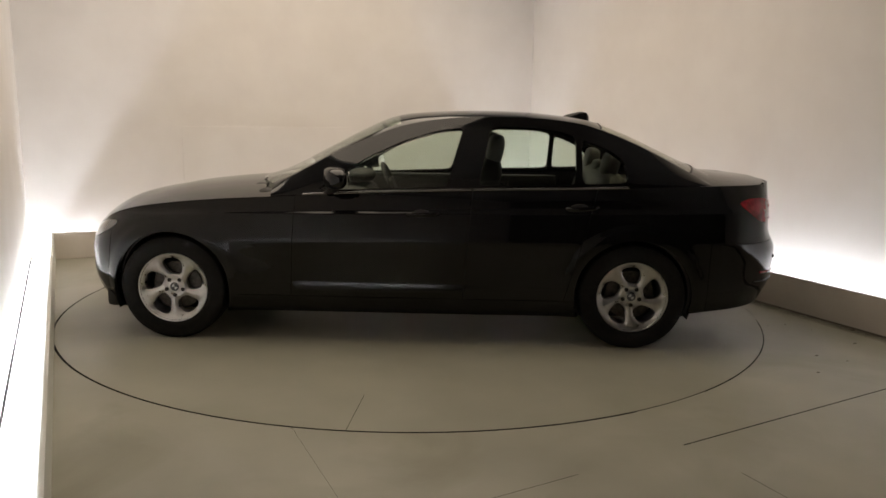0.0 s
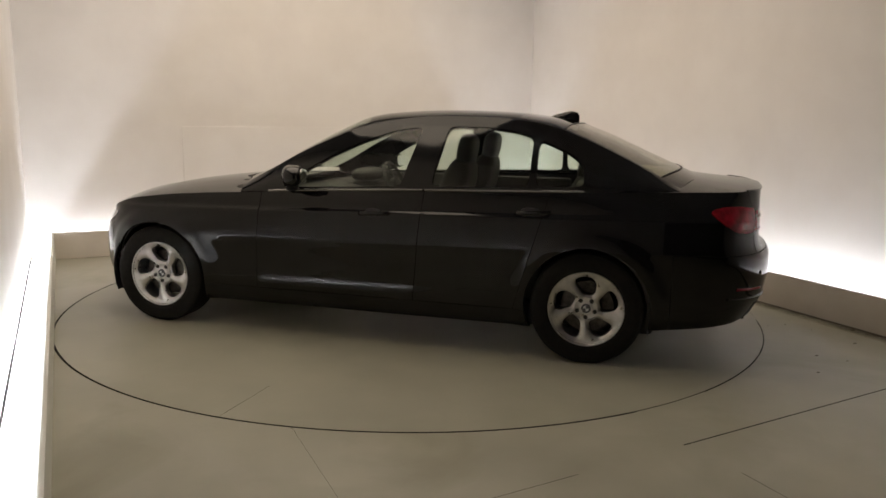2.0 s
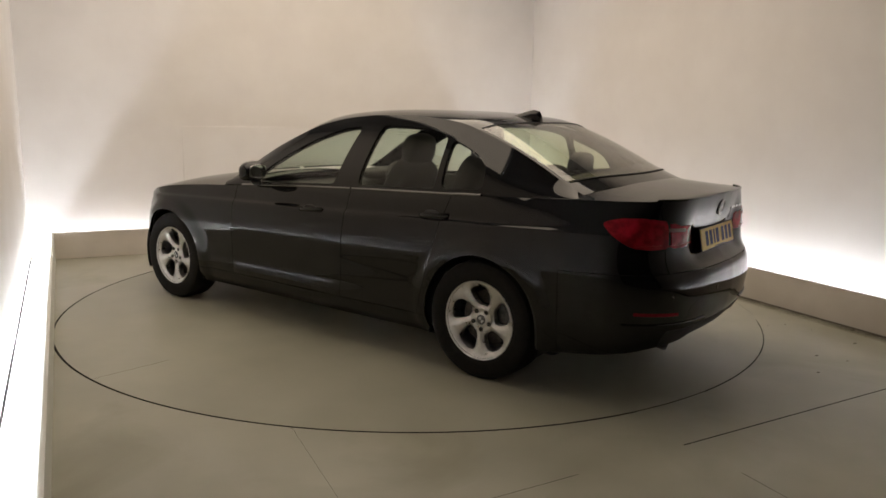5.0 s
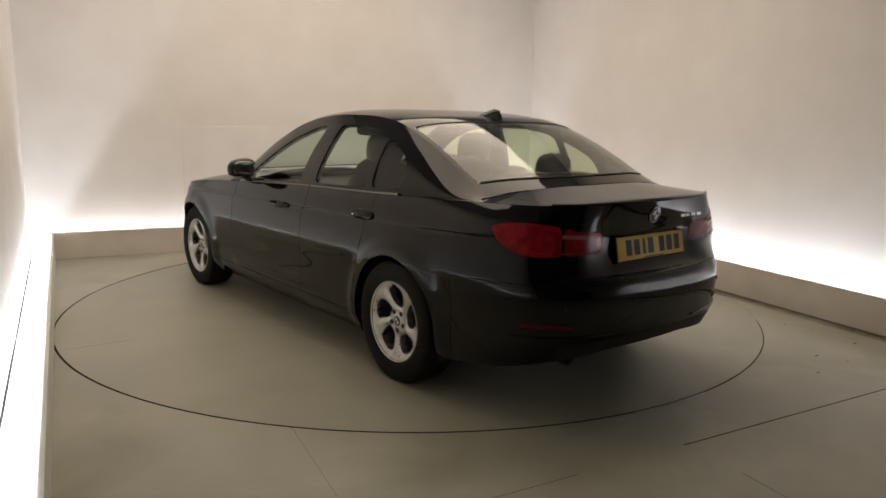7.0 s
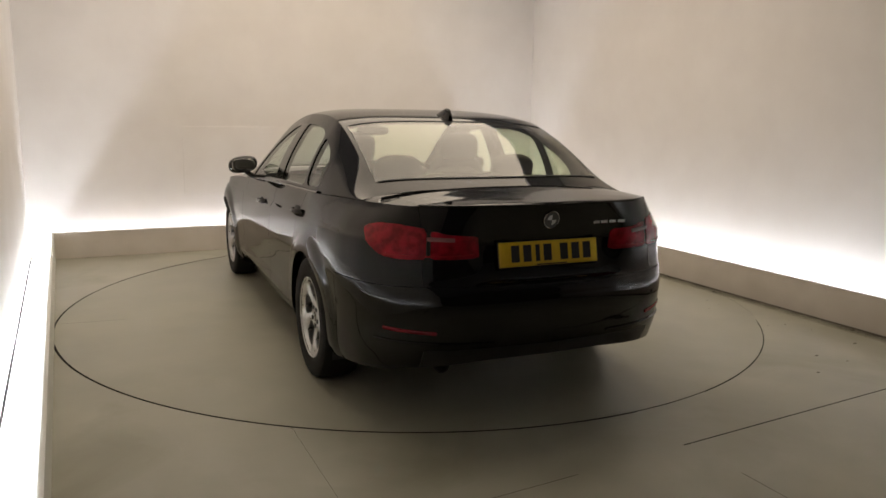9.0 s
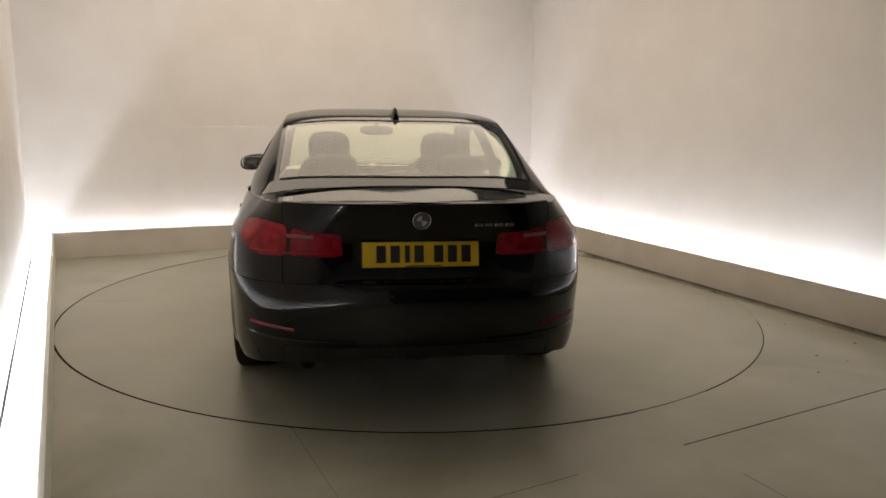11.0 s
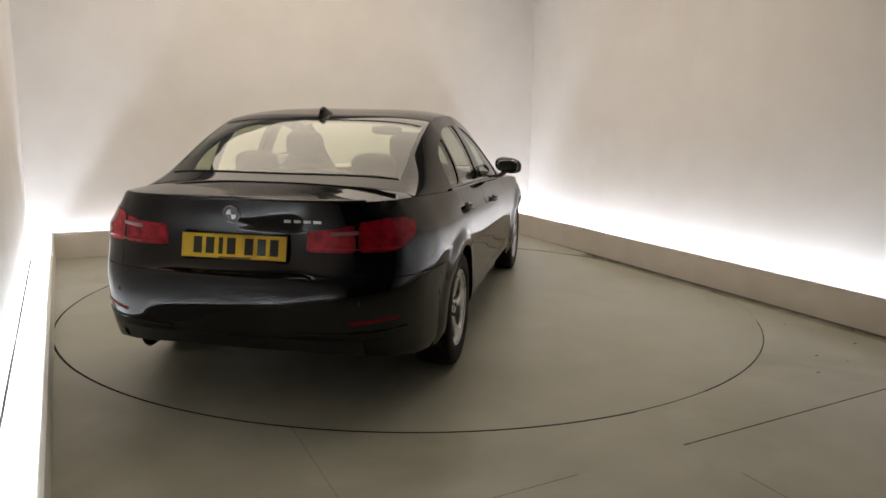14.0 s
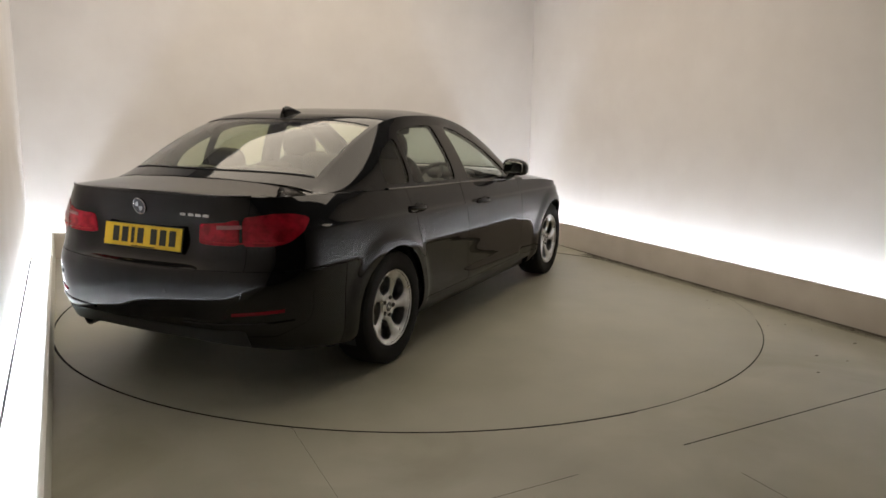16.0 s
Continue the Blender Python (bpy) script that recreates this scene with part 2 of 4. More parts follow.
def build_floor():
    outer = [(xl(YN) - 0.4, YN), (XW, YN), (XW, YW), (xl(YW, 0.215), YW)]
    n = 192
    ring = [(math.cos(2 * math.pi * k / n), math.sin(2 * math.pi * k / n)) for k in range(n)]

    def reach(c, s):
        best = 99
        for i in range(4):
            (ax, ay), (bx, by) = outer[i], outer[(i + 1) % 4]
            ex, ey = bx - ax, by - ay
            den = c * ey - s * ex
            if abs(den) > 1e-9:
                t = (ax * ey - ay * ex) / den
                u = (ax * s - ay * c) / den
                if t > 0 and -1e-6 <= u <= 1 + 1e-6:
                    best = min(best, t)
        return best
    angles = sorted([2 * math.pi * k / n for k in range(n)] + [math.atan2(y, x) % (2 * math.pi) for x, y in outer])
    bm = bmesh.new()
    a = [bm.verts.new(((R + 0.013) * math.cos(t), (R + 0.013) * math.sin(t), 0)) for t in angles]
    b = []
    for t in angles:
        d = reach(math.cos(t), math.sin(t))
        b.append(bm.verts.new((d * math.cos(t), d * math.sin(t), 0)))
    for k in range(len(angles)):
        j = (k + 1) % len(angles)
        bm.faces.new((a[k], b[k], b[j], a[j]))
    # open joints between the floor sheets: a point, the heading, from where to where along it, half the width
    for px, py, head, lo, hi, half in ((-1.468, 0.0, 90, -4.6, -1.9, 0.0006), (0.0, -2.862, 3.72, 0.03, 2.6, 0.004), (0.0, -2.862, 3.72, -1.25, -0.55, 0.0014), (0.06, 0.0, 90, -4.8, -3.15, 0.0014)):
        way = Vector((math.cos(radians(head)), math.sin(radians(head)), 0))
        nrm, base = Vector((-way.y, way.x, 0)), Vector((px, py, 0))
        for off in (-half, half):
            bmesh.ops.bisect_plane(bm, geom=bm.verts[:] + bm.edges[:] + bm.faces[:], plane_co=base + nrm * off, plane_no=nrm)
        for e in (lo, hi):
            bmesh.ops.bisect_plane(bm, geom=bm.verts[:] + bm.edges[:] + bm.faces[:], plane_co=base + way * e, plane_no=way)
        gone = []
        for f in bm.faces:
            c = f.calc_center_median() - base
            if abs(c.dot(nrm)) < half * 0.99 and lo < c.dot(way) < hi:
                gone.append(f)
        bmesh.ops.delete(bm, geom=gone, context="FACES")
    for f in bm.faces:
        if f.normal.z < 0:
            f.normal_flip()
    structure("floor", bm, M_FLOOR, "beige painted floor sheets with thin dark joints", "floor")
    # dust fills the ring gap for part of its round
    for a0, a1 in ((-88, -76), (-37, 13), (50, 62)):
        d = bmesh.new()
        seg = [radians(a0 + (a1 - a0) * k / 24) for k in range(25)]
        p = [d.verts.new(((R + 0.0012) * math.cos(t), (R + 0.0012) * math.sin(t), -0.003)) for t in seg]
        q = [d.verts.new(((R + 0.0135) * math.cos(t), (R + 0.0135) * math.sin(t), -0.001)) for t in seg]
        for k in range(24):
            d.faces.new((p[k], q[k], q[k + 1], p[k + 1]))
        structure("dust_fill", d, M_FLOOR, "pale dust packed in the turntable gap", "dust")
    d = bmesh.new()
    seg = [radians(-76 + 39 * k / 40) for k in range(41)]
    p = [d.verts.new(((R + 0.0065) * math.cos(t), (R + 0.0065) * math.sin(t), -0.002)) for t in seg]
    q = [d.verts.new(((R + 0.0135) * math.cos(t), (R + 0.0135) * math.sin(t), -0.001)) for t in seg]
    for k in range(40):
        d.faces.new((p[k], q[k], q[k + 1], p[k + 1]))
    structure("dust_fill", d, M_FLOOR, "pale dust packed in the turntable gap", "dust")
    # brown dirt gathered along the far stretch of the gap
    rng = random.Random(11)
    d = bmesh.new()
    seg = [radians(13 + 34 * k / 60) for k in range(61)]
    p, q = [], []
    for k, t in enumerate(seg):
        thin = min(1.0, k / 8, (60 - k) / 8)
        r0, r1 = R + 0.002, R + 0.004 + thin * rng.uniform(0.014, 0.030)
        p.append(d.verts.new((r0 * math.cos(t), r0 * math.sin(t), 0.0008)))
        q.append(d.verts.new((r1 * math.cos(t), r1 * math.sin(t), 0.0008)))
    for k in range(60):
        d.faces.new((p[k], q[k], q[k + 1], p[k + 1]))
    structure("gap_dirt", d, M_GRIME, "brown dirt gathered along the turntable gap", "dirt")
    structure("pit", box_bm(xl(YN) - 0.4, XW, YN, YW, -0.40, -0.30), M_PIT, "dark gap below the floor sheets", "floor pit")


def build_turntable():
    bm = bmesh.new()
    n, seam = 192, radians(-97.0 - 23.467)
    rings = []
    for r in (0.0001, 1.2, 2.05, R):
        rings.append([bm.verts.new((r * math.cos(2 * math.pi * k / n), r * math.sin(2 * math.pi * k / n), 0)) for k in range(n)])
    for a, b in zip(rings, rings[1:]):
        for k in range(n):
            bm.faces.new((a[k], b[k], b[(k + 1) % n], a[(k + 1) % n]))
    side = Vector((-math.sin(seam), math.cos(seam), 0))
    way = Vector((math.cos(seam), math.sin(seam), 0))
    for off in (-0.0013, 0.0013):
        bmesh.ops.bisect_plane(bm, geom=bm.verts[:] + bm.edges[:] + bm.faces[:], plane_co=side * off, plane_no=side)
    gone = [f for f in bm.faces if abs(f.calc_center_median().dot(side)) < 0.00125 and f.calc_center_median().dot(way) > 2.05]
    bmesh.ops.delete(bm, geom=gone, context="FACES")
    ob = thing("turntable", "round beige painted turntable flush with the floor", "turntable")
    part("deck_plate", bm, M_DISC, ob)
    rim = bmesh.new()
    ang = [2 * math.pi * k / n for k in range(n)]
    a = [rim.verts.new(((R - 0.001) * math.cos(t), (R - 0.001) * math.sin(t), -0.002)) for t in ang]
    b = [rim.verts.new(((R - 0.001) * math.cos(t), (R - 0.001) * math.sin(t), -0.05)) for t in ang]
    for k in range(n):
        rim.faces.new((a[k], b[k], b[(k + 1) % n], a[(k + 1) % n]))
    part("edge_band", rim, M_PIT, ob, "dark steel edge band")
    return ob


def wall_bm(x0, y0, x1, y1, z0, z1, thick):
    d = Vector((x1 - x0, y1 - y0, 0)).normalized()
    nrm = Vector((d.y, -d.x, 0)) * thick
    return prism_bm([(x0, y0), (x1, y1), (x1 + nrm.x, y1 + nrm.y), (x0 + nrm.x, y0 + nrm.y)], z0, z1)


def build_room():
    build_floor()
    # walls; each is thick outwards
    structure("wall_back", wall_bm(XW + 0.15, YW, xl(YW, 0.215) - 0.15, YW, -0.02, CEIL, 0.15), M_WALL, "off-white painted back wall washed by cove light", "wall")
    structure("wall_right", wall_bm(XW, YN, XW, YW - 0.002, -0.02, CEIL, 0.15), M_WALL, "off-white painted side wall washed by cove light", "wall")
    structure("wall_left", wall_bm(xl(YW, 0.215), YW - 0.002, xl(YN, 0.215), YN, -0.02, CEIL, 0.15), M_WALL, "off-white painted side wall washed by cove light", "wall")
    # added out of view; its unlit look is put into the colour
    structure("wall_front", wall_bm(xl(YN, 0.215) - 0.15, YN, XW + 0.15, YN, -0.02, CEIL, 0.15), M_DARKWALL, "unseen wall behind the stand, coloured dark as if unlit", "wall")
    structure("ceiling", box_bm(xl(YN) - 0.6, XW + 0.2, YN - 0.2, YW + 0.2, CEIL, CEIL + 0.1), M_CEIL, "plain grey ceiling", "ceiling")
    # low upstands that hide the cove lights
    structure("upstand_back", box_bm(xl(YB), XR, YB, YB + BOARD, 0, UP, 0.002, 1), M_UPSTAND, "low beige painted upstand along the back wall", "upstand")
    structure("upstand_right", box_bm(XR, XR + BOARD, -6.9, YB + BOARD, 0, UP, 0.002, 1), M_UPSTAND, "low beige painted upstand along the side wall", "upstand")
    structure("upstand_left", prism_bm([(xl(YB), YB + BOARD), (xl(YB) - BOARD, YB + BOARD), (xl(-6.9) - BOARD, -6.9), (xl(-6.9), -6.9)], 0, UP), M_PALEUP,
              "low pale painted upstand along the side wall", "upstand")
    # white trough floors behind the upstands
    structure("trough_left", prism_bm([(xl(YB, 0.03), YB), (xl(YB, 0.198), YB), (xl(-6.9, 0.198), -6.9), (xl(-6.9, 0.03), -6.9)], 0.001, 0.012), M_TROUGH, "white light trough behind the low upstand", "trough")
    structure("trough_gap", prism_bm([(xl(YB, 0.1985), YB), (xl(YB, 0.2135), YB), (xl(-2.6, 0.2135), -2.6), (xl(-2.6, 0.1985), -2.6)], 0.001, 0.004), M_PIT, "dark open gap between trough and wall", "trough gap")
    structure("trough_back", box_bm(xl(YB, 0.19), XW - 0.005, YB + 0.03, YW - 0.005, 0.001, 0.010), M_TROUGH, "white light trough behind the low upstand", "trough")
    structure("trough_right", box_bm(XR + 0.03, XW - 0.005, -6.9, YB, 0.001, 0.012), M_TROUGH, "white light trough behind the low upstand", "trough")
    # a board on the back wall, and a grimy line along the foot of the side upstand
    structure("wall_panel", box_bm(-1.335, 1.15, YW - 0.007, YW - 0.0005, 0.55, 1.245, 0.002, 1), M_WALL, "plain off-white board fixed flat on the back wall", "wall panel")
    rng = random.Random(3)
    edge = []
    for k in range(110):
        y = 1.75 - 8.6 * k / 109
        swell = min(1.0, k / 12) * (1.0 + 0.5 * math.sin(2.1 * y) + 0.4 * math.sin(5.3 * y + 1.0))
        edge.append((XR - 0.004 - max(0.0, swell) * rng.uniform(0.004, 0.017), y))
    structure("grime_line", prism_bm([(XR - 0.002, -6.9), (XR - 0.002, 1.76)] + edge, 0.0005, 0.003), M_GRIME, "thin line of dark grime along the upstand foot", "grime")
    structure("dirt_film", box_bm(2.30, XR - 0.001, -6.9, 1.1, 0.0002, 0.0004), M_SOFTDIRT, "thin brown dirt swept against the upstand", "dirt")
    # tubes: each lies on the trough floor
    def tube(x0, y0, x1, y1):
        d = Vector((x1 - x0, y1 - y0, 0))
        bm = box_bm(0, d.length, -0.012, 0.012, 0, 0.02, 0.004, 1)
        shift(bm, Matrix.Translation((x0, y0, 0.0125)) @ Matrix.Rotation(math.atan2(d.y, d.x), 4, "Z"))
        tagged(put("light_tube", bm, M_LED, False), "glowing white strip light lying in the trough", "strip light", "cove strip lights")
    def run(x0, y0, x1, y1, n):
        for k in range(n):
            a, b = (k + 0.02) / n, (k + 0.98) / n
            tube(x0 + (x1 - x0) * a, y0 + (y1 - y0) * a, x0 + (x1 - x0) * b, y0 + (y1 - y0) * b)
    run(xl(YB, 0.15), YB + 0.150, XR + 0.17, YB + 0.150, 4)
    run(XR + 0.150, YB + 0.10, XR + 0.150, -4.6, 6)
    run(xl(YB, 0.165), YB + 0.10, xl(-5.0, 0.165), -5.0, 6)


def build_ceiling_light():
    """A flat panel hung under the ceiling, its pale frame round the lit field."""
    ob = thing("ceiling_light", "large flat warm-white light panel in a pale metal frame", "ceiling light")
    x0, x1, y0, y1 = -2.07, 1.79, -1.63, 2.23
    part("backing", box_bm(x0, x1, y0, y1, CEIL - 0.045, CEIL - 0.002), M_CEIL, ob)
    for a, b, c, d in ((x0, x1, y0, y0 + 0.028), (x0, x1, y1 - 0.028, y1), (x0, x0 + 0.028, y0 + 0.029, y1 - 0.029), (x1 - 0.028, x1, y0 + 0.029, y1 - 0.029)):
        part("frame", box_bm(a, b, c, d, CEIL - 0.075, CEIL - 0.046, 0.003, 1), M_TROUGH, ob)


build_room()
build_ceiling_light()
turntable = build_turntable()


def build_debris():
    """Flakes of dirt swept towards the side upstand."""
    rng = random.Random(5)
    spots = [(2.36, -0.73, 0.035), (1.667, -2.226, 0.016), (2.39, -1.94, 0.03), (2.12, -2.15, 0.016), (1.41, -2.44, 0.014), (2.07, -1.66, 0.014), (1.75, -2.37, 0.012)]
    for k in range(40):
        spots.append((rng.uniform(1.9, 2.42), rng.uniform(-2.6, 0.6), rng.uniform(0.003, 0.007)))
    bm = bmesh.new()
    for x, y, s in spots:
        n = 7
        a0 = rng.uniform(0, 6)
        ring = [bm.verts.new((x + s * rng.uniform(0.5, 1.1) * math.cos(a0 + 2 * math.pi * k / n), y + 0.55 * s * rng.uniform(0.5, 1.1) * math.sin(a0 + 2 * math.pi * k / n), 0.0008)) for k in range(n)]
        tip = bm.verts.new((x, y, 0.0012 + 0.18 * s))
        for k in range(n):
            bm.faces.new((ring[k], ring[(k + 1) % n], tip))
    tagged(put("floor_debris", bm, M_GRIME, False), "small dark flakes of dirt on the floor", "debris", kind="stuff")


build_debris()

# ---- the car: x forward, y to its left, z up; the origin on the ground amid its axles ----
AXLE, HUB = 1.405, 0.318
PLAN = [(2.165, 0), (2.15, 0.21), (2.105, 0.405), (2.03, 0.58), (1.93, 0.715), (1.80, 0.812), (1.63, 0.880), (1.4, 0.906), (1.0, 0.898), (0.5, 0.895), (0.0, 0.898),
        (-0.5, 0.90), (-1.0, 0.90), (-1.4, 0.903), (-1.7, 0.892), (-1.95, 0.865), (-2.12, 0.815), (-2.25, 0.733), (-2.345, 0.60), (-2.405, 0.415), (-2.432, 0.20), (-2.44, 0)]
_s = [0.0]
for _a, _b in zip(PLAN, PLAN[1:]):
    _s.append(_s[-1] + math.hypot(_b[0] - _a[0], _b[1] - _a[1]))
S_END = _s[-1]
plan_x = curve([(s, p[0]) for s, p in zip(_s, PLAN)])
plan_y = curve([(s, p[1]) for s, p in zip(_s, PLAN)])
belt_z = curve([(-2.45, 1.003), (-2.3, 0.997), (-1.9, 0.99), (-1.38, 0.975), (-1.0, 0.962), (-0.46, 0.947), (0.0, 0.93), (0.53, 0.905), (0.8, 0.889), (1.1, 0.872), (1.4, 0.846), (1.7, 0.797), (1.9, 0.73), (2.05, 0.67), (2.2, 0.63)])
foot_z = curve([(-2.45, 0.30), (-2.2, 0.26), (-1.8, 0.22), (-1.0, 0.175), (1.0, 0.17), (1.8, 0.18), (2.2, 0.20)])
mid_z = curve([(-2.45, 1.006), (-2.36, 1.012), (-2.28, 1.018), (-2.04, 1.042), (-1.9, 1.06), (-1.75, 1.082), (-1.6, 1.09), (0.7, 0.96), (1.0, 0.953), (1.29, 0.930), (1.62, 0.883), (1.95, 0.79), (2.08, 0.70), (2.2, 0.64)])
side_in = curve([(0.15, 0.11), (0.21, 0.06), (0.27, 0.030), (0.33, 0.018), (0.38, 0.0145), (0.42, 0.0135), (0.52, 0.010), (0.60, 0.003), (0.64, 0.0), (0.67, 0.002), (0.72, 0.007), (0.785, 0.014), (0.806, 0.018), (0.812, 0.022), (0.822, 0.033), (0.832, 0.037), (0.86, 0.043), (0.92, 0.061), (0.97, 0.086), (1.02, 0.12)])
rear_in = curve([(0.2, 0.14), (0.30, 0.09), (0.38, 0.035), (0.46, 0.012), (0.54, 0.0), (0.60, 0.003), (0.640, 0.010), (0.655, 0.022), (0.668, 0.050), (0.680, 0.066), (0.72, 0.092), (0.78, 0.112), (0.83, 0.113), (0.88, 0.103), (0.93, 0.089), (0.985, 0.078), (1.02, 0.072)])
corner_in = curve([(0.2, 0.12), (0.30, 0.065), (0.38, 0.022), (0.46, 0.008), (0.54, 0.0), (0.60, 0.004), (0.64, 0.022), (0.68, 0.045), (0.76, 0.060), (0.86, 0.062), (0.93, 0.064), (0.985, 0.066), (1.02, 0.07)])
front_in = curve([(0.18, 0.09), (0.28, 0.03), (0.4, 0.0), (0.5, 0.0), (0.6, 0.03), (0.66, 0.07), (0.72, 0.13)])


def skin(s, z):
    """A point of the body's side at plan station s and height z, for the left half."""
    e = 0.004
    x, y = plan_x(s), plan_y(s)
    tx, ty = plan_x(s + e) - plan_x(s - e), plan_y(s + e) - plan_y(s - e)
    ln = math.hypot(tx, ty)
    nx, ny = -ty / ln, tx / ln
    nx, ny = -nx, -ny
    rise = -0.02 * x * max(0.0, min(1.0, (z - 0.55) / 0.2)) * abs(ny)
    end = front_in(z) if x > 0 else rear_in(z)
    if x < 0:
        k = max(0.0, min(1.0, (y - 0.30) / 0.22))
        k = k * k * (3 - 2 * k)
        end += (corner_in(z) - end) * k
    inset = ny * ny * side_in(z - rise + 0.005) + nx * nx * end
    k = max(0.0, min(1.0, (-1.3 - x) / 0.75))
    inset += 0.055 * k * max(0.0, min(1.2, (z - 0.86) / 0.12)) * ny * ny
    g = max(0.0, min(1.0, (0.67 - x) / 0.03)) * max(0.0, min(1.0, (x + 0.72) / 0.40))
    inset -= 0.010 * g * max(0.0, min(1.0, (z - 0.27) / 0.045, (0.380 - z) / 0.065))
    for ax in (AXLE, -AXLE):
        d = math.hypot(x - ax, z - HUB)
        if d < 0.47 and abs(ny) > 0.5:
            k = min(1, max(0, (0.47 - d) / 0.08))
            inset -= 0.016 * k * k * (3 - 2 * k)
    return Vector((x - nx * inset, max(0.0, y - ny * inset), z))


def grid_bm(rows):
    bm = bmesh.new()
    vs = [[bm.verts.new(p) for p in row] for row in rows]
    for a, b in zip(vs, vs[1:]):
        for k in range(len(a) - 1):
            bm.faces.new((a[k], a[k + 1], b[k + 1], b[k]))
    bmesh.ops.remove_doubles(bm, verts=bm.verts[:], dist=0.0004)
    return bm


def take(bm, keep, zone=0):
    """A copy of bm with only those faces whose centre passes keep."""
    out = bm.copy()
    gone = [f for f in out.faces if f.material_index != zone or not keep(f.calc_center_median())]
    bmesh.ops.delete(out, geom=gone, context="FACES")
    return out


def outward(bm, centre):
    """Turn the faces away from the line through centre along x."""
    bm.normal_update()
    for f in bm.faces:
        c = f.calc_center_median()
        if f.normal.dot(Vector((c.x * 0.35, c.y - centre[0], c.z - centre[1]))) < 0:
            f.normal_flip()


def snap(bm, fn):
    """Move open-edge vertices by fn(co), which gives a new place or None."""
    for v in bm.verts:
        if v.is_boundary:
            p = fn(v.co)
            if p is not None:
                v.co = p


def hem(bm, depth=0.018, gap=0.0018):
    """Pull open edges back for a panel gap and turn them inwards."""
    bm.normal_update()
    edge_v = [v for v in bm.verts if v.is_boundary]
    moves = {}
    for v in edge_v:
        c = Vector()
        for f in v.link_faces:
            c += f.calc_center_median()
        c /= max(1, len(v.link_faces))
        d = c - v.co
        if d.length > 1e-6 and abs(v.co.y) > 0.002:
            moves[v] = d.normalized() * gap
    normals = {v: v.normal.copy() for v in edge_v}
    for v, d in moves.items():
        v.co += d
    edges = [e for e in bm.edges if e.is_boundary and not (abs(e.verts[0].co.y) < 0.002 and abs(e.verts[1].co.y) < 0.002)]
    made = {}
    for e in edges:
        f = e.link_faces[0]
        loop = [lp for lp in f.loops if lp.edge == e][0]
        a, b = loop.vert, loop.link_loop_next.vert
        for v in (a, b):
            if v not in made:
                made[v] = bm.verts.new(v.co - normals[v] * depth)
        bm.faces.new((b, a, made[a], made[b]))
    return bm


def mirrored(bm):
    out = bm.copy()
    for v in out.verts:
        v.co.y = -v.co.y
    bmesh.ops.reverse_faces(out, faces=out.faces[:])
    return out


def joined(*bms):
    """Several bmeshes in one, welded along the middle."""
    out = bmesh.new()
    for b in bms:
        tmp = bpy.data.meshes.new("tmp")
        b.to_mesh(tmp)
        b.free()
        out.from_mesh(tmp)
        bpy.data.meshes.remove(tmp)
    bmesh.ops.remove_doubles(out, verts=[v for v in out.verts if abs(v.co.y) < 0.003], dist=0.003)
    return out


def slice_at(bm, co, no):
    bmesh.ops.bisect_plane(bm, geom=bm.verts[:] + bm.edges[:] + bm.faces[:], plane_co=Vector(co), plane_no=Vector(no).normalized())


def inside(poly, x, y):
    hit = False
    j = len(poly) - 1
    for i in range(len(poly)):
        (xi, yi), (xj, yj) = poly[i], poly[j]
        if (yi > y) != (yj > y) and x < (xj - xi) * (y - yi) / (yj - yi) + xi:
            hit = not hit
        j = i
    return hit


def nearest(poly, x, y):
    best = None
    for i in range(len(poly)):
        (ax, ay), (bx, by) = poly[i], poly[(i + 1) % len(poly)]
        ex, ey = bx - ax, by - ay
        t = max(0, min(1, ((x - ax) * ex + (y - ay) * ey) / (ex * ex + ey * ey)))
        px, py = ax + t * ex, ay + t * ey
        d = math.hypot(px - x, py - y)
        if best is None or d < best[0]:
            best = (d, px, py)
    return best


def softened(poly, r=0.25, cut=0.022):
    """The polygon with its corners cut twice."""
    for _ in range(2):
        out = []
        for i in range(len(poly)):
            (ax, ay), (bx, by) = poly[i], poly[(i + 1) % len(poly)]
            ln = math.hypot(bx - ax, by - ay)
            k = min(r, cut / max(ln, 1e-6))
            out += [(ax + (bx - ax) * k, ay + (by - ay) * k), (bx + (ax - bx) * k, by + (ay - by) * k)]
        poly = out
    return poly


# outline of the side glass (x, z)
FRONT_PANE = softened([(0.52, 0.93), (0.37, 1.04), (0.19, 1.145), (0.0, 1.232), (-0.2, 1.295), (-0.37, 1.318), (-0.27, 0.965)])
REAR_PANE = softened([(-0.46, 0.972), (-0.53, 1.324), (-0.78, 1.322), (-0.95, 1.302), (-1.05, 1.272), (-1.045, 0.988)])
QUARTER_PANE = softened([(-1.085, 0.992), (-1.085, 1.258), (-1.15, 1.236), (-1.27, 1.185), (-1.345, 1.125), (-1.36, 1.005)])

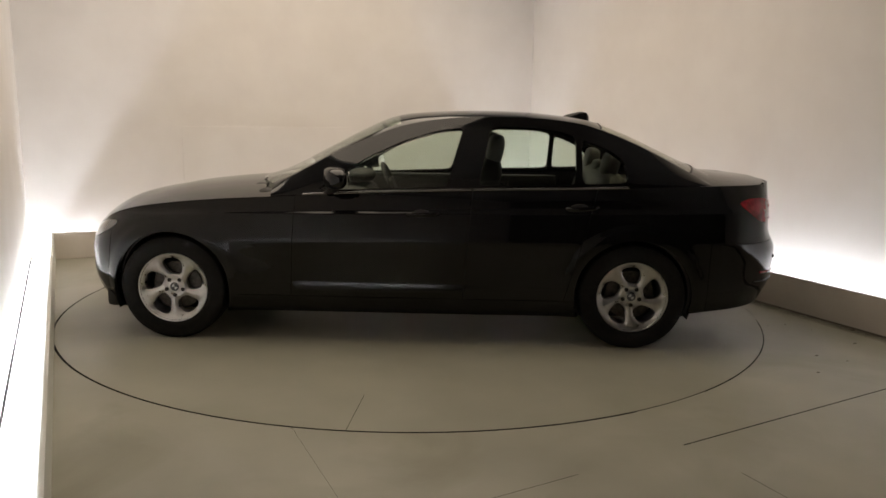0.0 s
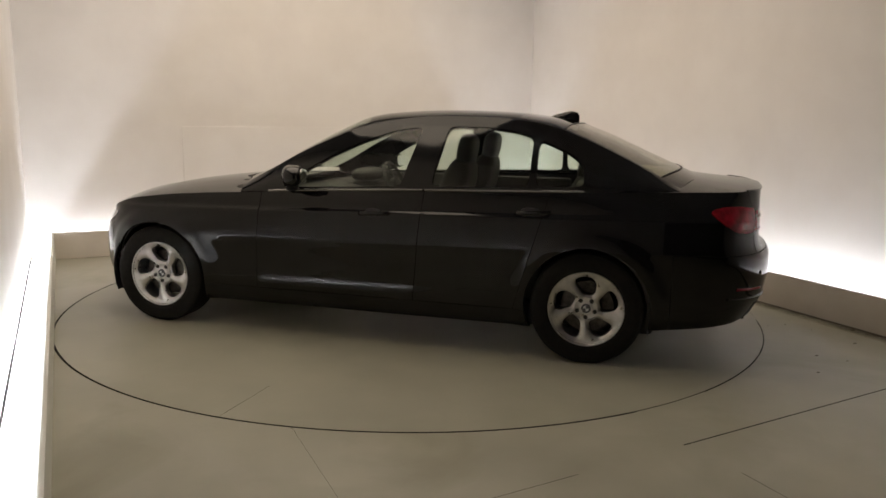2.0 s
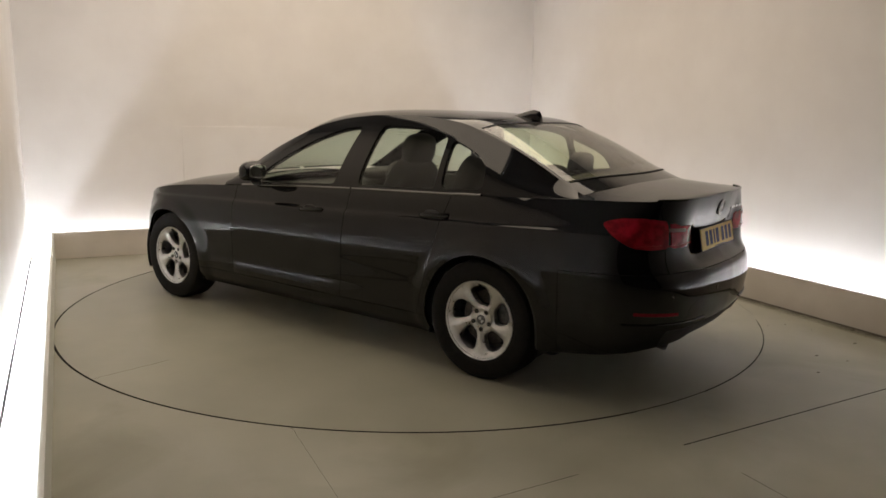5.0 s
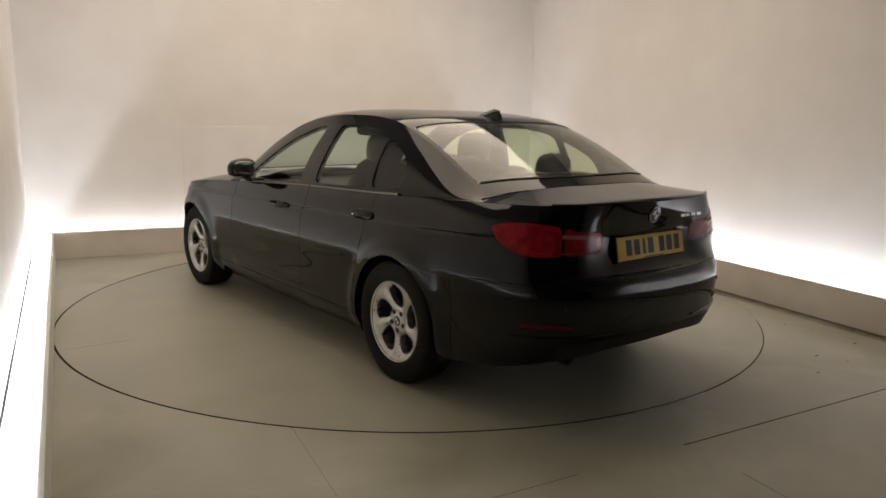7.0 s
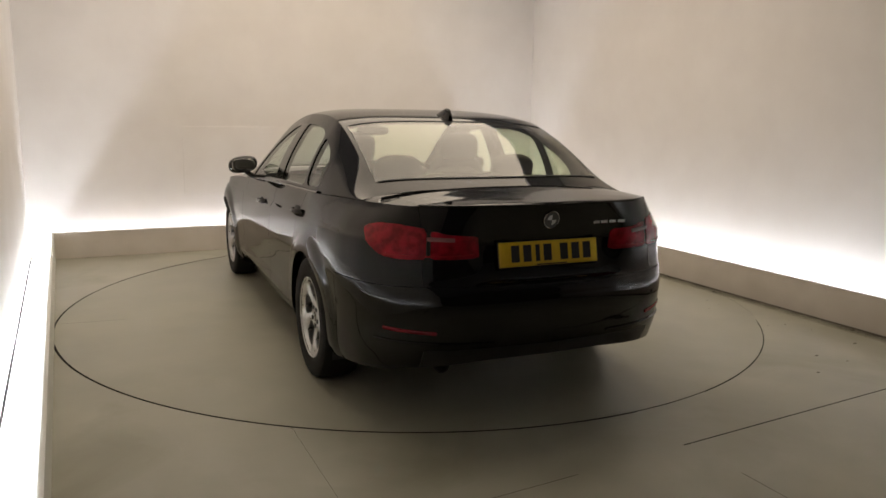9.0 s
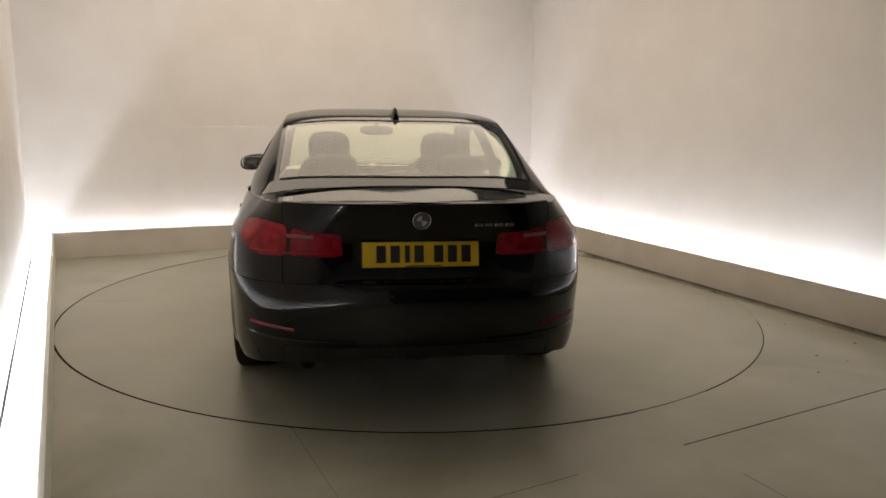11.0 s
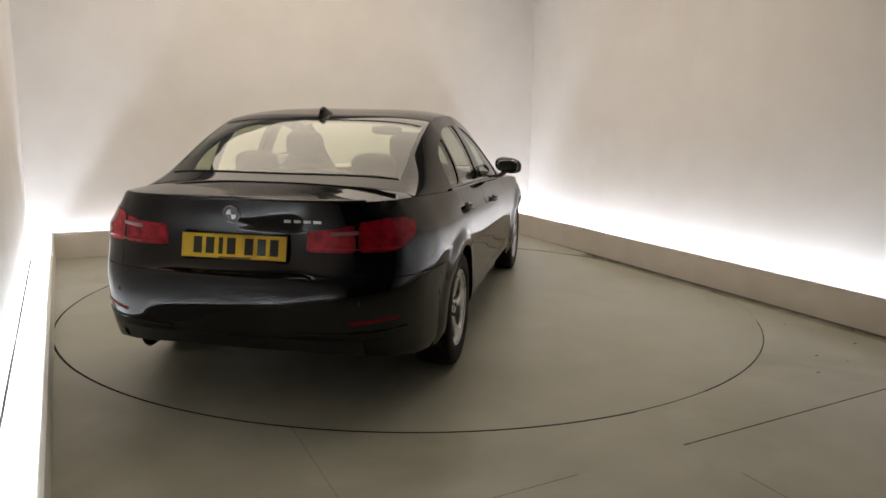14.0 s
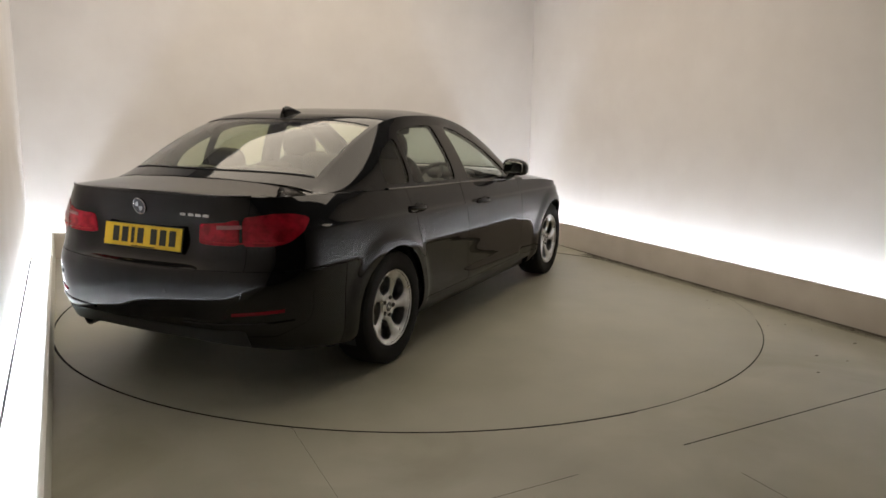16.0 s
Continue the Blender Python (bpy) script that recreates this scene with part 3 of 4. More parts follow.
RAIL = [(0.80, 0.72, 0.95), (0.64, 0.705, 1.035), (0.40, 0.672, 1.165), (0.15, 0.638, 1.275), (0.0, 0.617, 1.325), (-0.2, 0.608, 1.363), (-0.5, 0.612, 1.385), (-0.8, 0.620, 1.381),
        (-1.02, 0.627, 1.360), (-1.16, 0.633, 1.330), (-1.38, 0.642, 1.250), (-1.58, 0.652, 1.157), (-1.74, 0.66, 1.072), (-1.88, 0.675, 1.005)]
RIDGE = [(1.00, 0.965), (0.80, 1.035), (0.50, 1.192), (0.22, 1.332), (0.06, 1.388), (-0.18, 1.413), (-0.5, 1.424), (-0.8, 1.416), (-1.04, 1.394), (-1.2, 1.369),
         (-1.44, 1.283), (-1.68, 1.179), (-1.87, 1.096), (-2.0, 1.042)]
rail_x, rail_y, rail_z = [curve([(k, p[i]) for k, p in enumerate(RAIL)]) for i in range(3)]
ridge_x, ridge_z = [curve([(k, p[i]) for k, p in enumerate(RIDGE)]) for i in range(2)]
belt_y = curve([(x, skin(s, belt_z(x)).y - 0.010) for s, x in sorted([(s, plan_x(s)) for s in np.linspace(1.2, S_END - 1.0, 60)], key=lambda a: a[1])])


def cabin_top(q, u):
    """The roof with its two screens: q along, u from the rail (0) to the middle (1)."""
    w = max(0.0, 1 - u)
    y = rail_y(q) * w
    x = ridge_x(q) + (rail_x(q) - ridge_x(q)) * w ** 2
    z = ridge_z(q) + (rail_z(q) - ridge_z(q)) * w ** 4.4
    return Vector((x, y, z))


def cabin_side_y(x, z, q):
    zb, yb = belt_z(x), belt_y(x)
    t = max(0, min(1, (z - zb) / max(0.01, rail_z(q) - zb)))
    return yb + (rail_y(q) - yb) * t ** 1.55


_qs = np.linspace(0, 13, 400)
_q_of = curve(sorted([(rail_x(q), q) for q in _qs], key=lambda a: a[0]))


RIM = 0.914                  # a 16-inch rim


def build_wheel():
    """One wheel with its outer face towards +y; the origin at its hub."""
    w = thing("wheel", "", "")
    prof = [(0.206, -0.095), (0.225, -0.106), (0.255, -0.108), (0.29, -0.108), (0.313, -0.098), (0.322, -0.08), (0.3245, -0.04), (0.3245, 0.04), (0.322, 0.08), (0.314, 0.097), (0.300, 0.105), (0.285, 0.1075),
            (0.268, 0.108), (0.245, 0.1075), (0.228, 0.104), (0.2175, 0.0985), (0.2125, 0.094), (0.206, 0.086)]
    tyre = lathe_bm(prof, 80)
    part("tyre", tyre, M_RUBBER, w, "black rubber tyre")
    rim = lathe_bm([(0.206, -0.09), (0.214, -0.06), (0.205, 0.0), (0.212, 0.06), (0.222, 0.082), (0.2335, 0.092), (0.2365, 0.097), (0.234, 0.100), (0.227, 0.0985), (0.2245, 0.0955)], 80)
    shift(rim, Matrix.Diagonal((RIM, 1, RIM, 1)))
    rim_ob = part("rim", rim, M_ALLOY, w, "silver alloy rim with five swept spokes")
    nr, na = 34, 220
    bm = bmesh.new()
    dish = curve([(0.0, 0.070), (0.03, 0.071), (0.045, 0.068), (0.075, 0.071), (0.12, 0.079), (0.18, 0.088), (0.208, 0.091), (0.216, 0.0935), (0.224, 0.0945)])
    def depth(r, a):
        return dish(r) - 0.012 * math.exp(-max(0.0, hole(r, a) - 1) / 0.9) if r > 0.07 else dish(r)
    def hole(r, a):
        k = round(a / (2 * math.pi / 5))
        th = a - k * 2 * math.pi / 5
        p = (r - 0.143) / 0.059
        b = (th - 0.10 * p) * r / (0.059 + 0.020 * p)
        return abs(p) ** 3.0 + abs(b) ** 3.0
    rows = []
    for i in range(nr + 1):
        r = 0.030 + (0.2235 - 0.030) * i / nr
        rows.append([bm.verts.new((r * math.sin(2 * math.pi * k / na), depth(r, 2 * math.pi * k / na), r * math.cos(2 * math.pi * k / na))) for k in range(na)])
    for a, b in zip(rows, rows[1:]):
        for k in range(na):
            bm.faces.new((a[k], a[(k + 1) % na], b[(k + 1) % na], b[k]))
    gone = []
    for f in bm.faces:
        c = f.calc_center_median()
        r, a = math.hypot(c.x, c.z), math.atan2(c.x, c.z)
        if hole(r, a) < 1:
            gone.append(f)
    bmesh.ops.delete(bm, geom=gone, context="FACES")
    for v in bm.verts:
        if v.is_boundary:
            r, a = math.hypot(v.co.x, v.co.z), math.atan2(v.co.x, v.co.z)
            if 0.07 < r < 0.21:
                for _ in range(6):
                    h = hole(r, a) - 1
                    gr = (hole(r + 1e-4, a) - hole(r - 1e-4, a)) / 2e-4
                    ga = (hole(r, a + 1e-3) - hole(r, a - 1e-3)) / 2e-3 / r
                    g2 = gr * gr + ga * ga
                    r, a = r - h * gr / g2, a - h * ga / g2 / r
                v.co = Vector((r * math.sin(a), depth(r, a), r * math.cos(a)))
    edges = [e for e in bm.edges if e.is_boundary and 0.07 < math.hypot(e.verts[0].co.x, e.verts[0].co.z) < 0.21]
    ret = bmesh.ops.extrude_edge_only(bm, edges=edges)
    for v in [g for g in ret["geom"] if isinstance(g, bmesh.types.BMVert)]:
        v.co.y -= 0.035
    bmesh.ops.recalc_face_normals(bm, faces=bm.faces[:])
    shift(bm, Matrix.Diagonal((RIM, 1, RIM, 1)))
    part("spokes", bm, M_ALLOY, w, "silver swept spokes with dark openings")
    part("hub_cap", lathe_bm([(0.0001, 0.073), (0.022, 0.0725), (0.030, 0.070), (0.031, 0.06)], 32), M_ROUNDEL, w, "dark round hub cap")
    for k in range(2):
        bm = bmesh.new()
        c = bm.verts.new((0, 0.0738, 0))
        arc = [bm.verts.new((0.017 * math.cos(a), 0.0736, 0.017 * math.sin(a))) for a in [math.pi * k + math.pi / 2 * i / 6 for i in range(7)]]
        for i in range(6):
            bm.faces.new((c, arc[i + 1], arc[i]))
        part("emblem_quarter", bm, M_WHITEBLUE, w)
    for k in range(5):
        a = 2 * math.pi * (k + 0.5) / 5
        b = lathe_bm([(0.0001, 0.0725), (0.0105, 0.0725), (0.0118, 0.0735), (0.0125, 0.0725), (0.0125, 0.06)], 16)
        part("wheel_bolt", shift(b, Matrix.Translation((0.053 * math.sin(a), 0, 0.053 * math.cos(a)))), M_PLASTIC, w, "dark recessed wheel bolt")
    part("brake_disc", lathe_bm([(0.06, 0.030), (0.075, 0.032), (0.078, 0.012), (0.150, 0.012), (0.150, -0.01), (0.06, -0.01)], 48), M_STEEL, w, "dull steel brake disc")
    part("valve", shift(lathe_bm([(0.004, 0.0), (0.004, 0.03), (0.0001, 0.031)], 8), pose(0.0, 0.075, 0.186, 25, 0, 0)), M_PLASTIC, w)
    return w


def build_car():
    car = thing("car", "glossy black four-door saloon car with silver alloy wheels on the turntable", "car")

    # --- lower body: sides and ends ---
    ss = list(np.linspace(0, S_END, 210))
    nz = 88
    rows = []
    for s in ss:
        x = plan_x(s)
        z0, z1 = foot_z(x), belt_z(x)
        rows.append([skin(s, z0 + (z1 - z0) * j / nz) for j in range(nz + 1)])
    band = grid_bm(rows)
    outward(band, (0, 0.5))
    for ax in (AXLE, -AXLE):
        gone = [f for f in band.faces if math.hypot(f.calc_center_median().x - ax, f.calc_center_median().z - HUB) < 0.354 and f.calc_center_median().y > 0.3]
        bmesh.ops.delete(band, geom=gone, context="FACES")
    def to_arch(co):
        for ax in (AXLE, -AXLE):
            d = math.hypot(co.x - ax, co.z - HUB)
            if 0.33 < d < 0.40 and co.z > foot_z(co.x) + 0.012:
                k = 0.354 / d
                return Vector((ax + (co.x - ax) * k, co.y, HUB + (co.z - HUB) * k))
        return None
    snap(band, to_arch)
    for co, no in (((0.66, 0, 0.6), (1, 0, 0.05)), ((-0.40, 0, 0.6), (1, 0, 0.08)), ((-1.06, 0, 0.55), (1, 0, 0.28)), ((0, 0, 0.285), (0, 0, 1)),
                   ((1.83, 0, 0.5), (1, 0, 0.15)), ((-1.86, 0, 0.5), (1, 0, 0)), ((0, 0, 0.655), (0, 0, 1)), ((0, 0, 0.37), (0.0, 0, 1)), ((0, 0.605, 0), (0, 1, 0))):
        slice_at(band, co, no)

    # lamps: cut out of the corners by distance along the plan and height
    fine = [(t, plan_x(t), plan_y(t)) for t in np.linspace(0, S_END, 700)]
    def station(co):
        return min(fine, key=lambda a: (a[1] - co.x) ** 2 + (a[2] - co.y) ** 2)[0]
    zones = ((1, softened([(0.625, 0.772), (0.75, 0.770), (0.85, 0.783), (0.925, 0.826), (0.995, 0.884), (0.985, 0.902), (0.90, 0.918), (0.78, 0.920), (0.625, 0.905)], 0.25, 0.009), True),
             (2, softened([(0.36, 0.768), (0.607, 0.772), (0.607, 0.899), (0.53, 0.880), (0.37, 0.866)], 0.25, 0.009), True),
             (3, softened([(0.50, 0.585), (0.72, 0.60), (0.88, 0.655), (0.96, 0.70), (0.95, 0.725), (0.82, 0.712), (0.5, 0.645)]), False))
    for zone, poly, at_rear in zones:
        mark = {}
        for f in band.faces:
            c = f.calc_center_median()
            if (c.x < -1.8) if at_rear else (c.x > 1.5):
                d = S_END - station(c) if at_rear else station(c)
                mark[f] = inside(poly, d, c.z)
                if mark[f]:
                    f.material_index = zone
        for v in band.verts:
            flags = [mark.get(f, False) for f in v.link_faces]
            if any(flags) and not all(flags):
                d = S_END - station(v.co) if at_rear else station(v.co)
                gap, pd, pz = nearest(poly, d, v.co.z)
                if gap < 0.03:
                    v.co = skin(S_END - pd if at_rear else pd, pz)

    def is_bumper_r(c):
        return c.x < -1.86 and c.z < 0.655
    def is_bumper_f(c):
        return c.x + 0.15 * (c.z - 0.5) > 1.83 and c.z < 0.655
    def is_boot(c):
        return c.x < -1.9 and c.z > 0.655 and c.y < 0.605
    def door_f(c):
        return c.z > 0.285 and c.x + 0.05 * (c.z - 0.6) < 0.66 and c.x + 0.08 * (c.z - 0.6) > -0.40
    def door_r(c):
        return c.z > 0.285 and c.x + 0.08 * (c.z - 0.6) < -0.40 and c.x + 0.28 * (c.z - 0.55) > -1.06 and math.hypot(c.x + AXLE, c.z - HUB) > 0.40
    def kind(c):
        if is_bumper_r(c):
            return "diffuser" if c.z < 0.37 and c.y < 0.605 else "rear_bumper"
        if is_bumper_f(c):
            return "front_bumper"
        if is_boot(c):
            return "boot"
        if door_f(c):
            return "front_door"
        if door_r(c):
            return "rear_door"
        if c.z < 0.285 and -1.2 < c.x < 1.2:
            return "sill"
        return "front_wing" if c.x > 0.3 else "rear_wing"

    # an inner dark skin closes the panel gaps
    liner = band.copy()
    for v in liner.verts:
        v.co = Vector((v.co.x * 0.990, max(0, v.co.y - 0.014) if v.co.y > 0.03 else v.co.y, v.co.z))
    part("inner_shell", joined(liner, mirrored(liner.copy())), M_PLASTIC, car)

    doors = {}
    for name in ("front_door", "rear_door", "front_wing", "rear_wing", "sill"):
        b = hem(take(band, lambda c: kind(c) == name), 0.02 if name != "front_wing" else 0.03)
        doors[name, 1] = part(name, b.copy(), M_PAINT, car)
        doors[name, -1] = part(name, mirrored(b), M_PAINT, car)
        b.free()
    for name, m, lb in (("rear_bumper", M_PAINT, ""), ("front_bumper", M_PAINT, ""), ("diffuser", M_PLASTIC, "matt black lower bumper insert")):
        b = take(band, lambda c: kind(c) == name)
        part(name, hem(joined(b.copy(), mirrored(b))), m, car, lb)
        b.free()
    lamp = take(band, lambda c: True, 1)
    lamp2 = take(band, lambda c: True, 2)
    head_b = take(band, lambda c: True, 3)
    for b, nm, m, lb in ((lamp, "tail_lamp", M_RED, "red wrap-around tail lamp"), (lamp2, "boot_lamp", M_RED, "red tail lamp section on the boot lid"), (head_b, "headlamp", M_CLEAR, "clear headlamp")):
        b.normal_update()
        for v in b.verts:
            v.co += v.normal * 0.003
        hem(b, 0.02, 0.001)
        for k in (1, -1):
            part(nm, b.copy() if k > 0 else mirrored(b), m, car, lb)
        b.free()

    # --- bonnet and boot lid tops ---
    def cover(keep_s):
        rr = []
        for s in ss:
            x = plan_x(s)
            if not keep_s(x):
                continue
            o = skin(s, belt_z(x))
            zc = mid_z(o.x)
            row = []
            for j in range(25):
                u = (j / 24)
                row.append(Vector((o.x, o.y * (1 - u), o.z + (zc - o.z) * (1 - (1 - u) ** 2.4))))
            rr.append(row)
        return grid_bm(rr)
    bonnet = cover(lambda x: x > 0.62)
    outward(bonnet, (0, 0.2))
    part("bonnet", joined(bonnet.copy(), mirrored(bonnet)), M_PAINT, car)
    bonnet.free()
    deck = cover(lambda x: x < -1.55)
    outward(deck, (0, 0.2))
    slice_at(deck, (0, 0.605, 0), (0, 1, 0))
    boot_face = take(band, lambda c: kind(c) == "boot")
    deck_in = take(deck, lambda c: c.y < 0.605)
    deck_out = take(deck, lambda c: c.y >= 0.605)
    half = joined(boot_face, deck_in)
    bmesh.ops.remove_doubles(half, verts=half.verts[:], dist=0.001)
    boot = part("boot_lid", hem(joined(half.copy(), mirrored(half)), 0.015), M_PAINT, car)
    half.free()
    for k in (1, -1):
        part("rear_shoulder", deck_out.copy() if k > 0 else mirrored(deck_out), M_PAINT, car)
    deck_out.free()

    # --- cabin: frame with openings, panes, screens, roof ---
    rows = []
    for q in np.linspace(0, 13, 190):
        x, zt = rail_x(q), rail_z(q)
        zb = belt_z(x) - 0.004
        rows.append([Vector((x, cabin_side_y(x, zb + (zt - zb) * j / 36, q), zb + (zt - zb) * j / 36)) for j in range(37)])
    side = grid_bm(rows)
    outward(side, (0, 0.6))
    panes = [("front_window", FRONT_PANE), ("rear_window", REAR_PANE), ("quarter_window", QUARTER_PANE)]
    def snap_to(poly):
        def f(co):
            d, px, pz = nearest(poly, co.x, co.z)
            if d < 0.022:
                return Vector((px, cabin_side_y(px, pz, _q_of(px)), pz))
            return None
        return f
    for nm, poly in panes:
        g = take(side, lambda c: inside(poly, c.x, c.z))
        snap(g, snap_to(poly))
        for v in g.verts:
            v.co.y -= 0.006
        for k in (1, -1):
            ob = part(nm, g.copy() if k > 0 else mirrored(g), M_GLASS, car, "tinted side glass")
            ob.visible_shadow = False
        g.free()
    frame_b = take(side, lambda c: not any(inside(p, c.x, c.z) for _, p in panes))
    for nm, poly in panes:
        snap(frame_b, snap_to(poly))
    pillar = take(frame_b, lambda c: -0.56 < c.x < -0.22 and c.z < 1.325)
    rest = take(frame_b, lambda c: not (-0.56 < c.x < -0.22 and c.z < 1.325))
    for b, nm, m in ((pillar, "door_pillar", M_GLOSSBLACK), (rest, "cabin_frame", M_PAINT)):
        hem(b, 0.03, 0.0)
        for k in (1, -1):
            part(nm, b.copy() if k > 0 else mirrored(b), m, car)
        b.free()
    side.free(), frame_b.free()

    def top(q0, q1, u0=0.0, n=40):
        return grid_bm([[cabin_top(q, u0 + (1 - u0) * j / 20) for j in range(21)] for q in np.linspace(q0, q1, n)])
    for nm, q0, q1, m, lb in (("roof", 3.9, 9.25, M_PAINT, ""), ("windscreen", 0.0, 3.9, M_GLASS, "clear windscreen"), ("back_window", 9.25, 12.2, M_REARGLASS, "lightly tinted rear window"), ("rear_scuttle", 12.2, 13.0, M_PAINT, "")):
        edge = 0.0 if nm in ("roof", "rear_scuttle") else 0.06 if nm == "windscreen" else 0.035
        b = top(q0, q1, edge)
        outward(b, (0, 0.9))
        ob = part(nm, joined(b.copy(), mirrored(b)), m, car, lb)
        b.free()
        if nm not in ("roof", "rear_scuttle"):
            ob.visible_shadow = False
            e = grid_bm([[cabin_top(q, edge * j / 4) for j in range(5)] for q in np.linspace(q0, q1, 40)])
            outward(e, (0, 0.9))
            for k in (1, -1):
                part("pillar_edge", e.copy() if k > 0 else mirrored(e), M_PAINT, car)
            e.free()
    hl = top(4.2, 9.0)
    for v in hl.verts:
        v.co.z -= 0.035
        v.co.y *= 0.96
    part("headliner", joined(hl.copy(), mirrored(hl)), M_HEADLINER, car, "pale grey headliner")
    hl.free()
    return car, doors, boot


car, doors, boot = build_car()
wheel = build_wheel()


def fit_wheels():
    for x, y in ((AXLE, 0.775), (AXLE, -0.775), (-AXLE, 0.785), (-AXLE, -0.785)):
        m = pose(x, y, HUB, 0, 0 if y > 0 else 18, 0 if y > 0 else 180)
        w = wheel if (x, y) == (AXLE, 0.775) else copy_thing(wheel, m)
        w.matrix_basis = m
        w.parent = car


fit_wheels()

# ---- smaller parts of the car ----


def sweep_bm(pts, ry, rz, n=8):
    """An oval rod along pts."""
    bm = bmesh.new()
    rings = []
    for k, p in enumerate(pts):
        a, b = Vector(pts[max(0, k - 1)]), Vector(pts[min(len(pts) - 1, k + 1)])
        t = (b - a).normalized()
        side = t.cross(Vector((0, 0, 1)))
        side = side.normalized() if side.length > 1e-4 else Vector((0, 1, 0))
        up = side.cross(t)
        rings.append([bm.verts.new(Vector(p) + side * ry * math.cos(2 * math.pi * i / n) + up * rz * math.sin(2 * math.pi * i / n)) for i in range(n)])
    for a, b in zip(rings, rings[1:]):
        for i in range(n):
            bm.faces.new((a[i], a[(i + 1) % n], b[(i + 1) % n], b[i]))
    bm.faces.new(rings[0])
    bm.faces.new(rings[-1][::-1])
    bmesh.ops.recalc_face_normals(bm, faces=bm.faces[:])
    return bm


def pillow_bm(sx, sy, sz, power=3.5, n=20, m=12):
    """A soft rounded block."""
    bm = bmesh.new()
    def sp(c, e):
        return math.copysign(abs(c) ** e, c)
    e = 2 / power
    rows = []
    for i in range(m + 1):
        v = -math.pi / 2 + math.pi * i / m
        rows.append([bm.verts.new((sx * sp(math.cos(v), e) * sp(math.cos(u), e), sy * sp(math.cos(v), e) * sp(math.sin(u), e), sz * sp(math.sin(v), e)))
                     for u in [2 * math.pi * k / n for k in range(n)]])
    for a, b in zip(rows, rows[1:]):
        for k in range(n):
            bm.faces.new((a[k], a[(k + 1) % n], b[(k + 1) % n], b[k]))
    bmesh.ops.remove_doubles(bm, verts=bm.verts[:], dist=0.0003)
    bmesh.ops.recalc_face_normals(bm, faces=bm.faces[:])
    return bm


def both(name, bm, material, parents, label=""):
    """The part on the left and its mirror image on the right."""
    out = []
    for k in (1, -1):
        parent = parents[0 if k > 0 else 1] if isinstance(parents, tuple) else parents
        out.append(part(name, bm.copy() if k > 0 else mirrored(bm), material, parent, label))
    bm.free()
    return out


def side_point(x, z, out=0.0):
    s = min(np.linspace(0.9, S_END - 0.9, 500), key=lambda a: abs(plan_x(a) - x))
    p = skin(s, z)
    return Vector((p.x, p.y + out, p.z))


def rear_point(y, z, out=0.0):
    s = min(np.linspace(S_END - 1.0, S_END, 400), key=lambda a: abs(skin(a, z).y - abs(y)))
    p = skin(s, z)
    return Vector((p.x - out, y, p.z))


def build_underbody():
    part("underbody", box_bm(-1.78, 1.90, -0.72, 0.72, 0.15, 0.30, 0.03), M_PLASTIC, car, "dark underbody")
    part("cabin_floor", box_bm(-1.0, 0.95, -0.83, 0.83, 0.20, 0.32, 0.02), M_TRIM, car)
    for ax in (AXLE, -AXLE):
        bm = bmesh.new()
        rows = []
        for k in range(25):
            a = math.pi * (-0.12 + 1.24 * k / 24)
            rows.append([bm.verts.new((ax + 0.37 * math.cos(a), y, HUB + 0.37 * math.sin(a))) for y in (0.50, 0.86)])
        for p, q in zip(rows, rows[1:]):
            bm.faces.new((p[0], p[1], q[1], q[0]))
        c = bm.verts.new((ax, 0.50, HUB))
        for p, q in zip(rows, rows[1:]):
            bm.faces.new((p[0], q[0], c))
        both("arch_liner", bm, M_PLASTIC, car, "dark wheel arch liner")
    # exhaust
    pipe = lathe_bm([(0.030, -0.25), (0.034, -0.2), (0.036, 0.0), (0.0355, 0.006), (0.031, 0.004), (0.029, -0.10), (0.0001, -0.11)], 24)
    part("tailpipe", shift(pipe, pose(-2.28, 0.50, 0.280, 0, 0, 90) @ pose(0, 0, 0, -6)), M_STEEL, car, "dark steel tailpipe")


